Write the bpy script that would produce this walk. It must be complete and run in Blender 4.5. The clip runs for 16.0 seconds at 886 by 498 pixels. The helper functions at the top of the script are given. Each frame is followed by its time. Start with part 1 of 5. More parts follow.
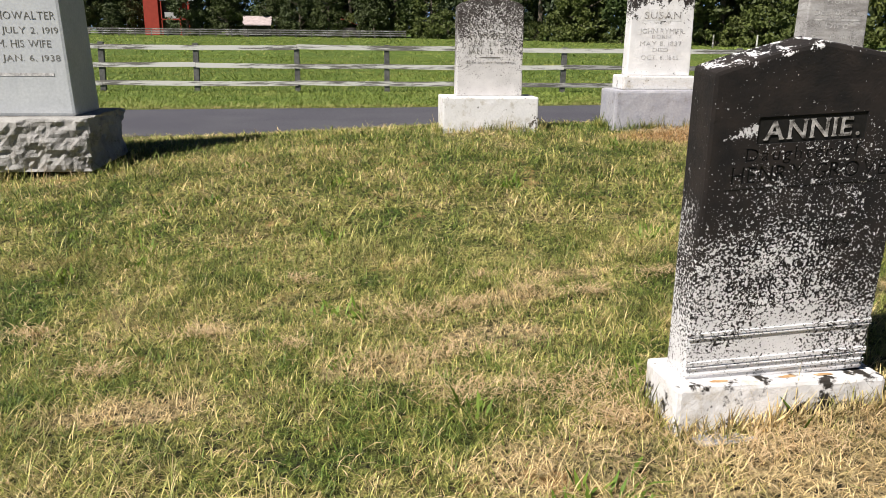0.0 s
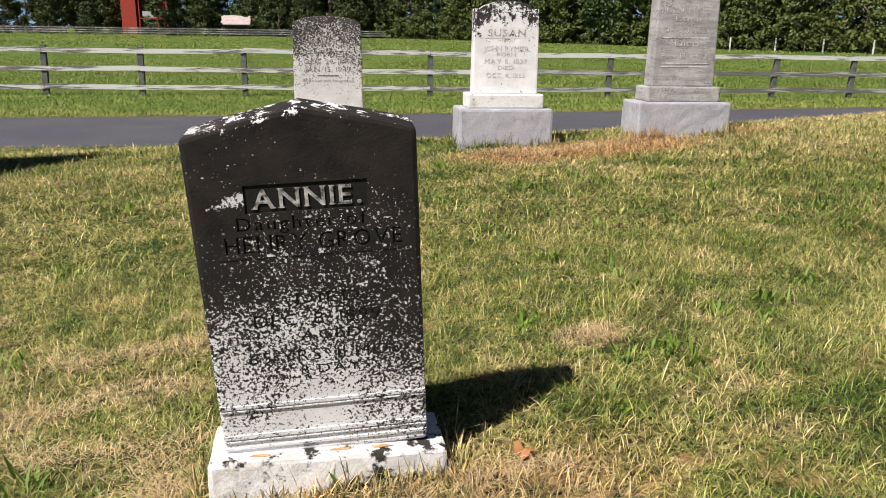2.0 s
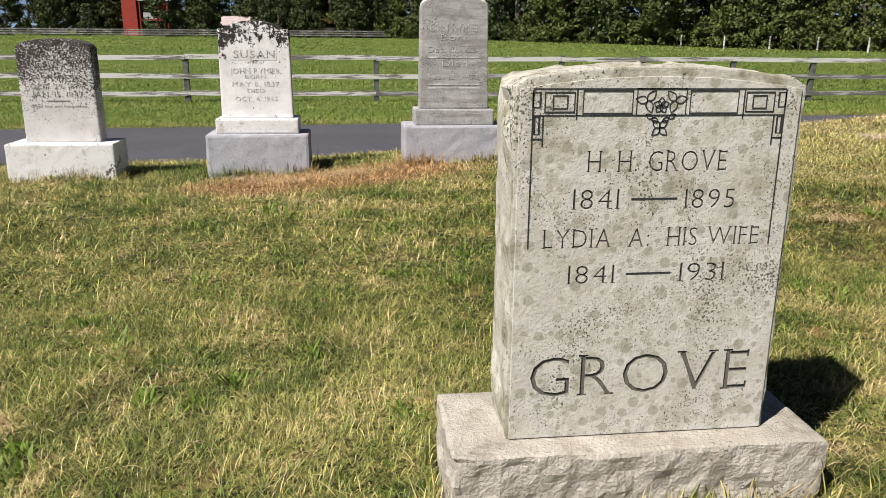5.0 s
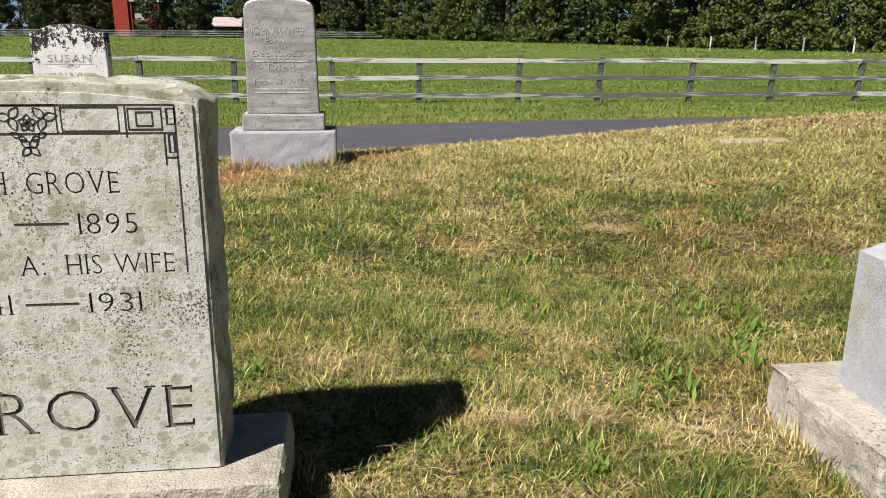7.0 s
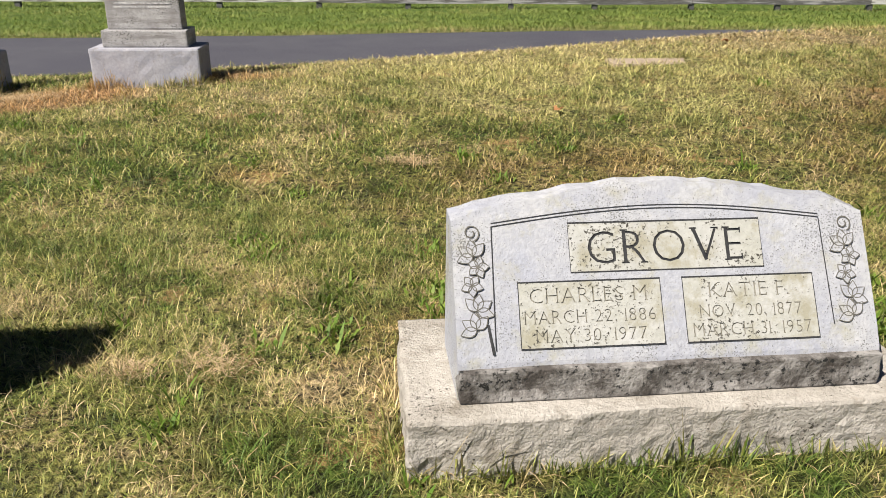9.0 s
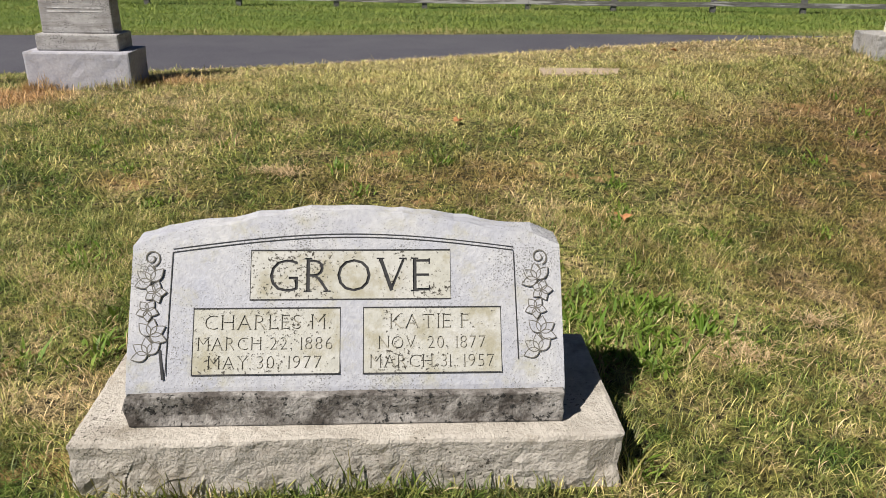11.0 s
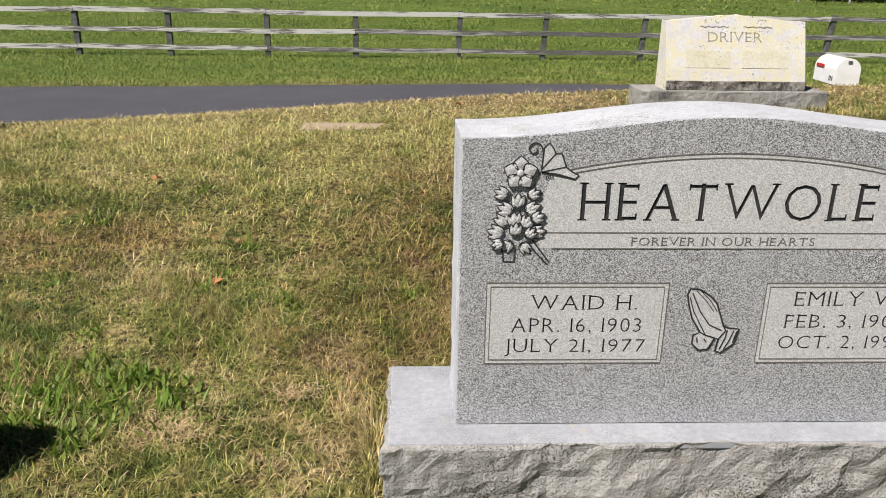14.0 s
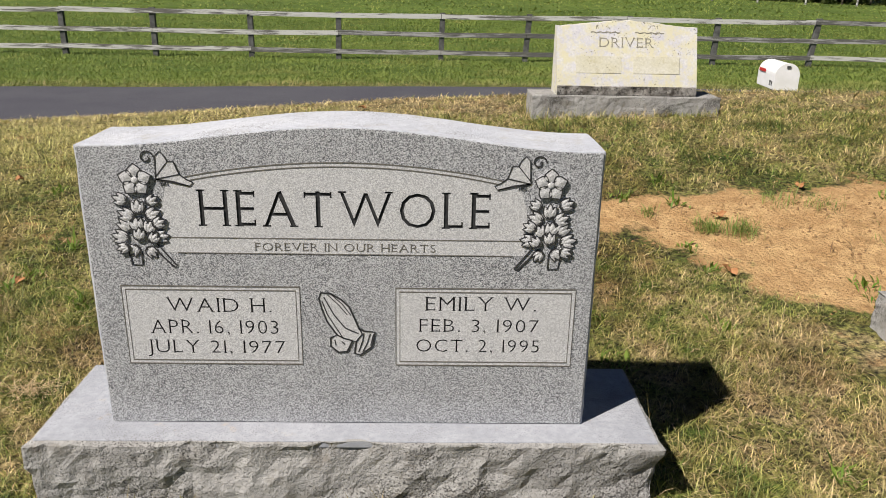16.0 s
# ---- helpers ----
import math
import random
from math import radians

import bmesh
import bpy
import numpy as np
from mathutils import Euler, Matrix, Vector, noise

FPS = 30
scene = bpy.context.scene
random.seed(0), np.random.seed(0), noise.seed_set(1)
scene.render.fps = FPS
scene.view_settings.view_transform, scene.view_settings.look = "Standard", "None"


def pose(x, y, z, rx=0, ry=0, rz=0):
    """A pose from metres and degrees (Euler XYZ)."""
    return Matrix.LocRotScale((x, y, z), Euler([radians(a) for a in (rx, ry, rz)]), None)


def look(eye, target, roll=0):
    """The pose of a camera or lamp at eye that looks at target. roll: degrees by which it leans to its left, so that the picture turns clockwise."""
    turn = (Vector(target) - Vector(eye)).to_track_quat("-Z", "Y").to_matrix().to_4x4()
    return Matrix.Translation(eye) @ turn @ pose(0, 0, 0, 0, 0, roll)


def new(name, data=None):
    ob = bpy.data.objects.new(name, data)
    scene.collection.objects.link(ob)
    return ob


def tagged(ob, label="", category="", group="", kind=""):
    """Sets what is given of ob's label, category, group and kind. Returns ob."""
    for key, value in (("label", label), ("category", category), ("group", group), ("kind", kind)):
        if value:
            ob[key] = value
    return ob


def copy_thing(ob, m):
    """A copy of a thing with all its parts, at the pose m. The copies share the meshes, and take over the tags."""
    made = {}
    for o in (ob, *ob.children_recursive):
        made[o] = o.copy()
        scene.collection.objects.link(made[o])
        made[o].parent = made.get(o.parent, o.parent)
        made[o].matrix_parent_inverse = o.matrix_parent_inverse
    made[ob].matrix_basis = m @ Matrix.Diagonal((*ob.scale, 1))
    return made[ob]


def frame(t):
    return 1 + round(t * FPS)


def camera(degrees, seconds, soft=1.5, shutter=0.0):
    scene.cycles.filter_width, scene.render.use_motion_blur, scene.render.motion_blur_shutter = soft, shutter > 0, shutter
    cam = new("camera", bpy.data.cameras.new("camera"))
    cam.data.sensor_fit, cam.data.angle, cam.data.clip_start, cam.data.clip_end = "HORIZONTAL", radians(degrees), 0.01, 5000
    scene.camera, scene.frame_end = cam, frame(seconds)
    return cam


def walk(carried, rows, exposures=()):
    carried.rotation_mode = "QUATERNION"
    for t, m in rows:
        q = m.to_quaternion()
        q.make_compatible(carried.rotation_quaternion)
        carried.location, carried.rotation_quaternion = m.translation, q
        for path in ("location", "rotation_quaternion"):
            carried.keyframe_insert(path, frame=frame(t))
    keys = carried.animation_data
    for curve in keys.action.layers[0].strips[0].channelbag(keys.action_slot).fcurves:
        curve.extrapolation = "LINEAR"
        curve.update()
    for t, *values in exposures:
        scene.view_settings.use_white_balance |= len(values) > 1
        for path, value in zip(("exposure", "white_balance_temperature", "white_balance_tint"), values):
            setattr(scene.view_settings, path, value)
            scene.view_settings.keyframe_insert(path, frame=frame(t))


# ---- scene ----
cam = camera(60.0, 16.0, soft=0.9)
PATH = [
    (0, (-8.545, -1.853, 0.679), (-8.327, 0.062, 0.148), 0.6),
    (0.5, (-8.287, -1.866, 0.729), (-8.055, 0.047, 0.194), 0.7),
    (1, (-8.06, -1.85, 0.744), (-7.805, 0.061, 0.209), 0.7),
    (1.5, (-7.761, -1.828, 0.783), (-7.511, 0.083, 0.247), 0.7),
    (2, (-7.47, -1.845, 0.818), (-7.216, 0.067, 0.286), 0.8),
    (2.5, (-7.109, -1.794, 0.851), (-6.844, 0.116, 0.317), 0.6),
    (3, (-6.798, -1.772, 0.891), (-6.525, 0.136, 0.356), 0.5),
    (3.2, (-6.64, -1.742, 0.903), (-6.356, 0.163, 0.368), 0.6),
    (5.3, (-5.433, -1.694, 1.001), (-5.224, 0.222, 0.467), 0.6),
    (5.5, (-5.331, -1.705, 1.01), (-5.131, 0.213, 0.478), 0.7),
    (6, (-5.074, -1.729, 1.033), (-4.877, 0.19, 0.503), 0.7),
    (6.5, (-4.721, -1.713, 1.005), (-4.495, 0.201, 0.472), 0.7),
    (7, (-4.365, -1.694, 1.016), (-4.136, 0.22, 0.482), 0.4),
    (7.5, (-4.059, -1.669, 1.026), (-3.831, 0.231, 0.443), 0.4),
    (8, (-3.771, -1.667, 1.078), (-3.537, 0.204, 0.414), 0.6),
    (8.5, (-3.519, -1.653, 1.085), (-3.281, 0.19, 0.345), 0.7),
    (8.7, (-3.401, -1.665, 1.094), (-3.191, 0.175, 0.339), 0.7),
    (10.8, (-2.506, -1.726, 1.182), (-2.459, 0.12, 0.415), 1.1),
    (11, (-2.403, -1.711, 1.191), (-2.349, 0.135, 0.424), 1.0),
    (11.5, (-2.042, -1.655, 1.238), (-1.978, 0.196, 0.482), 1.0),
    (12, (-1.795, -1.619, 1.230), (-1.708, 0.240, 0.498), 0.95),
    (12.5, (-1.521, -1.621, 1.26), (-1.434, 0.252, 0.564), 1.0),
    (13, (-1.3, -1.659, 1.267), (-1.216, 0.224, 0.6), 1.0),
    (13.5, (-0.986, -1.669, 1.257), (-0.9, 0.216, 0.595), 1.0),
    (14, (-0.722, -1.676, 1.278), (-0.644, 0.21, 0.616), 0.9),
    (14.5, (-0.51, -1.703, 1.295), (-0.431, 0.184, 0.636), 1.0),
    (15, (-0.291, -1.776, 1.308), (-0.24, 0.112, 0.65), 1.1),
    (15.5, (-0.107, -1.791, 1.31), (-0.069, 0.098, 0.652), 1.1),
    (16, (0.198, -1.758, 1.324), (0.243, 0.13, 0.663), 1.1),
]
walk(cam, [(t, look(eye, target, roll)) for t, eye, target, roll in PATH], [(0, 0.69), (3.2, 0.69), (5.5, 0.62), (6.5, 0.64), (8, 0.80), (8.7, 0.76), (11, 0.56), (14.5, 0.55), (16, 0.44)])

# ---- light ----
world = bpy.data.worlds.new("sky")
scene.world = world
world.use_nodes = True
wn = world.node_tree.nodes
sky = wn.new("ShaderNodeTexSky")
sky.sky_type = "NISHITA"
sky.sun_disc = False
sky.air_density, sky.dust_density, sky.ozone_density = 0.25, 0.1, 1.0
SUN_WAY = Vector((0.60, 0.46, -0.90)).normalized()
sky.sun_elevation = math.asin(-SUN_WAY.z)
sky.sun_rotation = math.atan2(-SUN_WAY.x, -SUN_WAY.y)
wn["Background"].inputs["Strength"].default_value = 0.05
world.node_tree.links.new(sky.outputs[0], wn["Background"].inputs["Color"])
sun = new("sun", bpy.data.lights.new("sun", "SUN"))
sun.data.energy, sun.data.angle, sun.data.color = 5.0, radians(0.53), (1.0, 0.94, 0.88)
sun.matrix_world = look((0, 0, 30), Vector((0, 0, 30)) + SUN_WAY)


# ---- materials ----
def shader(name, rough=0.9):
    m = bpy.data.materials.new(name)
    m.use_nodes = True
    nt = m.node_tree
    b = nt.nodes["Principled BSDF"]
    b.inputs["Roughness"].default_value = rough
    b.inputs["Specular IOR Level"].default_value = 0.3
    return m, nt, b


def put(nt, kind, **kw):
    n = nt.nodes.new(kind)
    for k, v in kw.items():
        n.inputs[k.replace("_", " ")].default_value = v
    return n


def noise_of(nt, coord, scale, detail=5.0, rough=0.6):
    n = put(nt, "ShaderNodeTexNoise", Scale=scale, Detail=detail, Roughness=rough)
    nt.links.new(coord, n.inputs["Vector"])
    return n.outputs["Fac"]


def ramp(nt, fac, lo, hi, a=0.0, b=1.0):
    n = put(nt, "ShaderNodeMapRange")
    n.inputs["From Min"].default_value, n.inputs["From Max"].default_value = lo, hi
    n.inputs["To Min"].default_value, n.inputs["To Max"].default_value = a, b
    nt.links.new(fac, n.inputs["Value"])
    return n.outputs["Result"]


def mixed(nt, fac, a, b):
    n = nt.nodes.new("ShaderNodeMix")
    n.data_type = "RGBA"
    nt.links.new(fac, n.inputs[0])
    for sock, v in ((n.inputs[6], a), (n.inputs[7], b)):
        if isinstance(v, tuple):
            sock.default_value = (*v, 1)
        else:
            nt.links.new(v, sock)
    return n.outputs[2]


def calc(nt, op, a, b):
    n = nt.nodes.new("ShaderNodeMath")
    n.operation = op
    for sock, v in ((n.inputs[0], a), (n.inputs[1], b)):
        if isinstance(v, (int, float)):
            sock.default_value = v
        else:
            nt.links.new(v, sock)
    return n.outputs[0]


def bumped(nt, b, height, strength=0.4, dist=0.01):
    n = put(nt, "ShaderNodeBump", Strength=strength, Distance=dist)
    nt.links.new(height, n.inputs["Height"])
    nt.links.new(n.outputs[0], b.inputs["Normal"])


def local(nt):
    return nt.nodes.new("ShaderNodeTexCoord").outputs["Object"]


def place(nt):
    return nt.nodes.new("ShaderNodeNewGeometry").outputs["Position"]


def stone_mat(name, base, tone, stain, stain_at=0.62, speck=None, speck_at=0.6, speck_scale=90, rough=0.85, bump=0.35, grain=60, rings=None, streak=None):
    """Stone: two tones, soft stains, fine specks; rings: colour of round lichen spots."""
    m, nt, b = shader(name, rough)
    c = local(nt)
    col = mixed(nt, ramp(nt, noise_of(nt, c, 7), 0.35, 0.65), base, tone)
    col = mixed(nt, ramp(nt, noise_of(nt, c, grain, 3), 0.35, 0.7, 0, 0.5), col, tuple(v * 0.72 for v in base))
    col = mixed(nt, ramp(nt, noise_of(nt, c, 11, 7, 0.7), stain_at - 0.05, stain_at + 0.1, 0, 0.85), col, stain)
    if streak:
        flow = put(nt, "ShaderNodeMapping")
        flow.inputs["Scale"].default_value = (2.2, 2.2, 15.0)
        nt.links.new(c, flow.inputs["Vector"])
        col = mixed(nt, ramp(nt, noise_of(nt, flow.outputs[0], 1.6, 7, 0.7), 0.46, 0.66, 0, 0.85), col, streak)
    if speck:
        big = noise_of(nt, c, 4.5, 3)
        fine = noise_of(nt, c, speck_scale, 4, 0.65)
        f = ramp(nt, calc(nt, "ADD", fine, calc(nt, "MULTIPLY", calc(nt, "SUBTRACT", big, 0.5), 0.55)), speck_at, speck_at + 0.06)
        col = mixed(nt, f, col, speck)
    if rings:
        for sc, cut in ((26.0, 0.30), (48.0, 0.28)):
            vor = put(nt, "ShaderNodeTexVoronoi", Scale=sc)
            nt.links.new(c, vor.inputs["Vector"])
            pick = nt.nodes.new("ShaderNodeSeparateColor")
            nt.links.new(vor.outputs["Color"], pick.inputs[0])
            f = calc(nt, "MULTIPLY", ramp(nt, calc(nt, "ADD", vor.outputs["Distance"], calc(nt, "MULTIPLY", noise_of(nt, c, 90, 3), 0.12)), cut + 0.06, cut + 0.13, 0.62, 0.0), ramp(nt, pick.outputs[0], 0.50, 0.60))
            col = mixed(nt, f, col, rings)
    nt.links.new(col, b.inputs["Base Color"])
    h = calc(nt, "ADD", noise_of(nt, c, 130, 4), calc(nt, "MULTIPLY", noise_of(nt, c, 18, 6), 1.2))
    bumped(nt, b, h, bump, 0.006)
    return m


def blackened(name, centre, width, white=(0.76, 0.76, 0.78), black=(0.022, 0.02, 0.02), scale=120, side=0.0, fade=9.0, rim=None, splash=None, right=0.0, grit=2.2, cloud=1.3, edge=0.15):
    """White marble under black crust: thick above the height given, thinning downwards in fine specks."""
    m, nt, b = shader(name, 0.9)
    c = local(nt)
    sep = nt.nodes.new("ShaderNodeSeparateXYZ")
    nt.links.new(c, sep.inputs[0])
    z = ramp(nt, sep.outputs["Z"], centre - width, centre + width, -0.5, 0.5)
    ax = calc(nt, "MULTIPLY", calc(nt, "ABSOLUTE", sep.outputs["X"], 0.0), side)
    ax = calc(nt, "ADD", ax, calc(nt, "MULTIPLY", sep.outputs["X"], right))
    fine = noise_of(nt, c, scale, 4, 0.7)
    mid = noise_of(nt, c, fade, 5, 0.6)
    v = calc(nt, "ADD", calc(nt, "ADD", z, ax), calc(nt, "ADD", calc(nt, "MULTIPLY", calc(nt, "SUBTRACT", fine, 0.5), grit), calc(nt, "MULTIPLY", calc(nt, "SUBTRACT", mid, 0.5), cloud)))
    if rim:
        crest = calc(nt, "ADD", sep.outputs["Z"], calc(nt, "MULTIPLY", calc(nt, "ABSOLUTE", sep.outputs["X"], 0.0), 0.22))
        v = calc(nt, "SUBTRACT", v, calc(nt, "MULTIPLY", ramp(nt, crest, rim - 0.008, rim + 0.008, 0.0, 1.0), ramp(nt, noise_of(nt, c, 22, 4, 0.6), 0.48, 0.60, 0.0, 0.75)))
    if splash:
        cx, cz, rx, rz, k = splash
        dx = calc(nt, "DIVIDE", calc(nt, "SUBTRACT", sep.outputs["X"], cx), rx)
        dz = calc(nt, "DIVIDE", calc(nt, "SUBTRACT", calc(nt, "SUBTRACT", sep.outputs["Z"], cz), calc(nt, "MULTIPLY", calc(nt, "SUBTRACT", sep.outputs["X"], cx), 0.3)), rz)
        d = calc(nt, "ADD", calc(nt, "MULTIPLY", dx, dx), calc(nt, "MULTIPLY", dz, dz))
        v = calc(nt, "SUBTRACT", v, calc(nt, "MULTIPLY", calc(nt, "MAXIMUM", calc(nt, "SUBTRACT", 1.0, d), 0.0), k))
    marble = mixed(nt, ramp(nt, noise_of(nt, c, 8, 6), 0.3, 0.75), white, tuple(x * 0.72 for x in white))
    crust = mixed(nt, ramp(nt, noise_of(nt, c, 14, 6), 0.35, 0.7), black, (0.026, 0.020, 0.017))
    nt.links.new(mixed(nt, ramp(nt, v, 0.025 - edge / 2, 0.025 + edge / 2), marble, crust), b.inputs["Base Color"])
    bumped(nt, b, calc(nt, "ADD", fine, noise_of(nt, c, 30, 5)), 0.45, 0.004)
    return m


def plain(name, a, b2, scale=12, rough=0.8, metal=0.0, bump=0.15):
    m, nt, b = shader(name, rough)
    b.inputs["Metallic"].default_value = metal
    c = local(nt)
    nt.links.new(mixed(nt, ramp(nt, noise_of(nt, c, scale), 0.35, 0.65), a, b2), b.inputs["Base Color"])
    bumped(nt, b, noise_of(nt, c, scale * 6), bump, 0.004)
    return m


def granite(name, dark, light, scale=160, rough=0.6):
    m, nt, b = shader(name, rough)
    c = local(nt)
    n = noise_of(nt, c, scale, 2, 0.8)
    cell = put(nt, "ShaderNodeTexVoronoi", Scale=scale)
    nt.links.new(c, cell.inputs["Vector"])
    pick = nt.nodes.new("ShaderNodeSeparateColor")
    nt.links.new(cell.outputs["Color"], pick.inputs[0])
    col = mixed(nt, ramp(nt, pick.outputs[0], 0.15, 0.85), dark, light)
    vor = put(nt, "ShaderNodeTexVoronoi", Scale=scale * 0.5)
    nt.links.new(c, vor.inputs["Vector"])
    col = mixed(nt, ramp(nt, vor.outputs["Distance"], 0.0, 0.35, 0.35, 0.0), col, tuple(v * 0.4 for v in dark))
    col = mixed(nt, ramp(nt, noise_of(nt, c, 5), 0.4, 0.75, 0, 0.25), col, tuple(v * 0.8 for v in light))
    nt.links.new(col, b.inputs["Base Color"])
    bumped(nt, b, n, 0.06, 0.002)
    return m


# places where the lawn differs: centre x, y, radii and strength
STRAW = [(-7.5, -0.42, 0.85, 0.42, 0.34), (-6.1, 3.35, 0.95, 0.40, 0.25), (-5.0, 3.7, 1.2, 0.5, 0.2), (-4.1, 4.3, 0.9, 0.5, 0.25), (-8.5, -0.5, 1.2, 0.35, 0.22), (-5.6, -0.35, 0.5, 0.3, 0.2), (2.4, 0.6, 1.4, 1.0, 0.22), (-0.6, 4.8, 3.5, 0.9, 0.16), (-6.7, 0.42, 0.15, 0.11, 0.6), (-8.1, 0.45, 0.24, 0.1, 0.5), (-8.5, 0.25, 0.25, 0.1, 0.45), (-7.95, 0.75, 0.2, 0.08, 0.45), (-7.75, 0.95, 0.25, 0.08, 0.4), (-9.2, 0.1, 0.3, 0.12, 0.4), (-3.3, 0.1, 0.35, 0.2, 0.3), (-0.9, 0.3, 0.4, 0.25, 0.25), (1.35, 0.3, 0.9, 0.8, 0.14), (1.3, 1.1, 0.6, 0.5, 0.15)]
DARK = [(1.3, 0.5, 0.8, 0.8, 0.5), (0.6, 2.3, 1.1, 1.5, 1.5), (-0.4, 1.9, 0.9, 1.5, 0.9), (-0.9, 0.7, 0.5, 0.6, 0.6), (-2.9, 1.6, 1.0, 0.5, 0.55), (-2.2, 2.0, 1.6, 0.6, 0.4)]
BROWN = [(-6.0, 3.45, 0.85, 0.38, 1.5), (-5.4, 3.6, 0.7, 0.4, 1.3), (-4.3, 4.05, 0.6, 0.22, 0.9), (-3.05, 0.35, 0.5, 0.3, 0.45), (-3.9, 1.9, 0.3, 0.2, 0.5), (-2.1, 1.9, 0.35, 0.25, 0.6), (-7.0, -0.3, 0.4, 0.25, 0.5)]
PALE = [(-5.7, 0.4, 0.9, 0.6, 0.5), (-1.6, 2.4, 0.9, 0.9, 0.5), (-1.9, 4.1, 2.6, 1.7, 1.1), (-0.8, 3.2, 1.0, 0.7, 0.5), (-8.3, 1.4, 1.2, 0.7, 0.4), (-4.0, 1.2, 0.8, 0.5, 0.4)]
SOIL = [(1.55, 2.0, 0.65, 0.40, 1.6), (2.05, 1.75, 0.75, 0.70, 1.6), (2.55, 1.6, 0.8, 0.9, 1.6), (2.9, 2.1, 0.6, 0.6, 0.8), (1.3, 2.14, 0.35, 0.16, 1.0), (2.1, 1.25, 0.55, 0.35, 0.8), (2.2, 2.4, 0.8, 0.25, 0.4)]


def spots(nt, sep, places):
    """Sum of soft elliptical patches."""
    total = None
    for cx, cy, rx, ry, k in places:
        dx = calc(nt, "DIVIDE", calc(nt, "SUBTRACT", sep.outputs["X"], cx), rx)
        dy = calc(nt, "DIVIDE", calc(nt, "SUBTRACT", sep.outputs["Y"], cy), ry)
        d = calc(nt, "ADD", calc(nt, "MULTIPLY", dx, dx), calc(nt, "MULTIPLY", dy, dy))
        f = calc(nt, "MULTIPLY", calc(nt, "MAXIMUM", calc(nt, "SUBTRACT", 1.0, d), 0.0), k)
        total = f if total is None else calc(nt, "ADD", total, f)
    return total


def grass_colour(nt, pos, rand=None):
    """Lawn colour by place: green, yellow-green and straw patches at three sizes."""
    sep = nt.nodes.new("ShaderNodeSeparateXYZ")
    nt.links.new(pos, sep.inputs[0])
    big = noise_of(nt, pos, 0.55, 4, 0.6)
    mid = noise_of(nt, pos, 2.3, 5, 0.62)
    fine = noise_of(nt, pos, 9.0, 4, 0.6)
    v = calc(nt, "ADD", calc(nt, "MULTIPLY", big, 0.55), calc(nt, "ADD", calc(nt, "MULTIPLY", mid, 1.3), calc(nt, "MULTIPLY", fine, 1.1)))
    v = calc(nt, "ADD", v, spots(nt, sep, STRAW))
    v = calc(nt, "ADD", v, calc(nt, "MULTIPLY", ramp(nt, sep.outputs["Y"], 2.2, 5.0, 0.0, 0.20), ramp(nt, sep.outputs["X"], -6.0, -2.5)))
    if rand is not None:
        v = calc(nt, "ADD", v, calc(nt, "MULTIPLY", calc(nt, "SUBTRACT", rand, 0.5), 0.50))
    green = mixed(nt, ramp(nt, v, 1.22, 1.60), (0.080, 0.135, 0.018), (0.37, 0.36, 0.10))
    dry = mixed(nt, ramp(nt, v, 1.56, 1.84), green, (0.62, 0.48, 0.25))
    dry = mixed(nt, ramp(nt, noise_of(nt, pos, 4.0, 6, 0.7), 0.50, 0.66, 0.0, 0.65), dry, (0.050, 0.075, 0.014))
    dry = mixed(nt, ramp(nt, noise_of(nt, pos, 17.0, 4, 0.7), 0.52, 0.66, 0.0, 0.55), dry, (0.060, 0.060, 0.018))
    pale = calc(nt, "MULTIPLY", spots(nt, sep, PALE), ramp(nt, calc(nt, "ADD", mid, fine), 0.8, 1.15, 0.25, 1.0))
    dry = mixed(nt, ramp(nt, pale, 0.05, 0.8, 0.0, 0.7), dry, (0.52, 0.48, 0.18))
    brown = calc(nt, "MULTIPLY", spots(nt, sep, BROWN), ramp(nt, calc(nt, "ADD", mid, fine), 0.75, 1.15, 0.45, 1.0))
    dry = mixed(nt, ramp(nt, brown, 0.05, 0.8, 0.0, 0.85), dry, (0.44, 0.25, 0.11))
    dark = calc(nt, "MULTIPLY", spots(nt, sep, DARK), ramp(nt, calc(nt, "ADD", mid, fine), 0.75, 1.15, 0.3, 1.0))
    rusty = calc(nt, "MULTIPLY", ramp(nt, noise_of(nt, pos, 5.5, 6, 0.75), 0.48, 0.62), ramp(nt, sep.outputs["X"], -5.5, -0.8, 0.10, 0.50))
    dry = mixed(nt, rusty, dry, (0.20, 0.115, 0.045))
    out = mixed(nt, ramp(nt, dark, 0.1, 1.0, 0.0, 0.6), dry, (0.20, 0.10, 0.042))
    if rand is not None:
        tone = nt.nodes.new("ShaderNodeVectorMath")
        tone.operation = "SCALE"
        nt.links.new(out, tone.inputs[0])
        nt.links.new(ramp(nt, calc(nt, "FRACT", calc(nt, "MULTIPLY", rand, 37.0), 0.0), 0, 1, 0.40, 1.62), tone.inputs["Scale"])
        out = tone.outputs[0]
    return out, v, sep


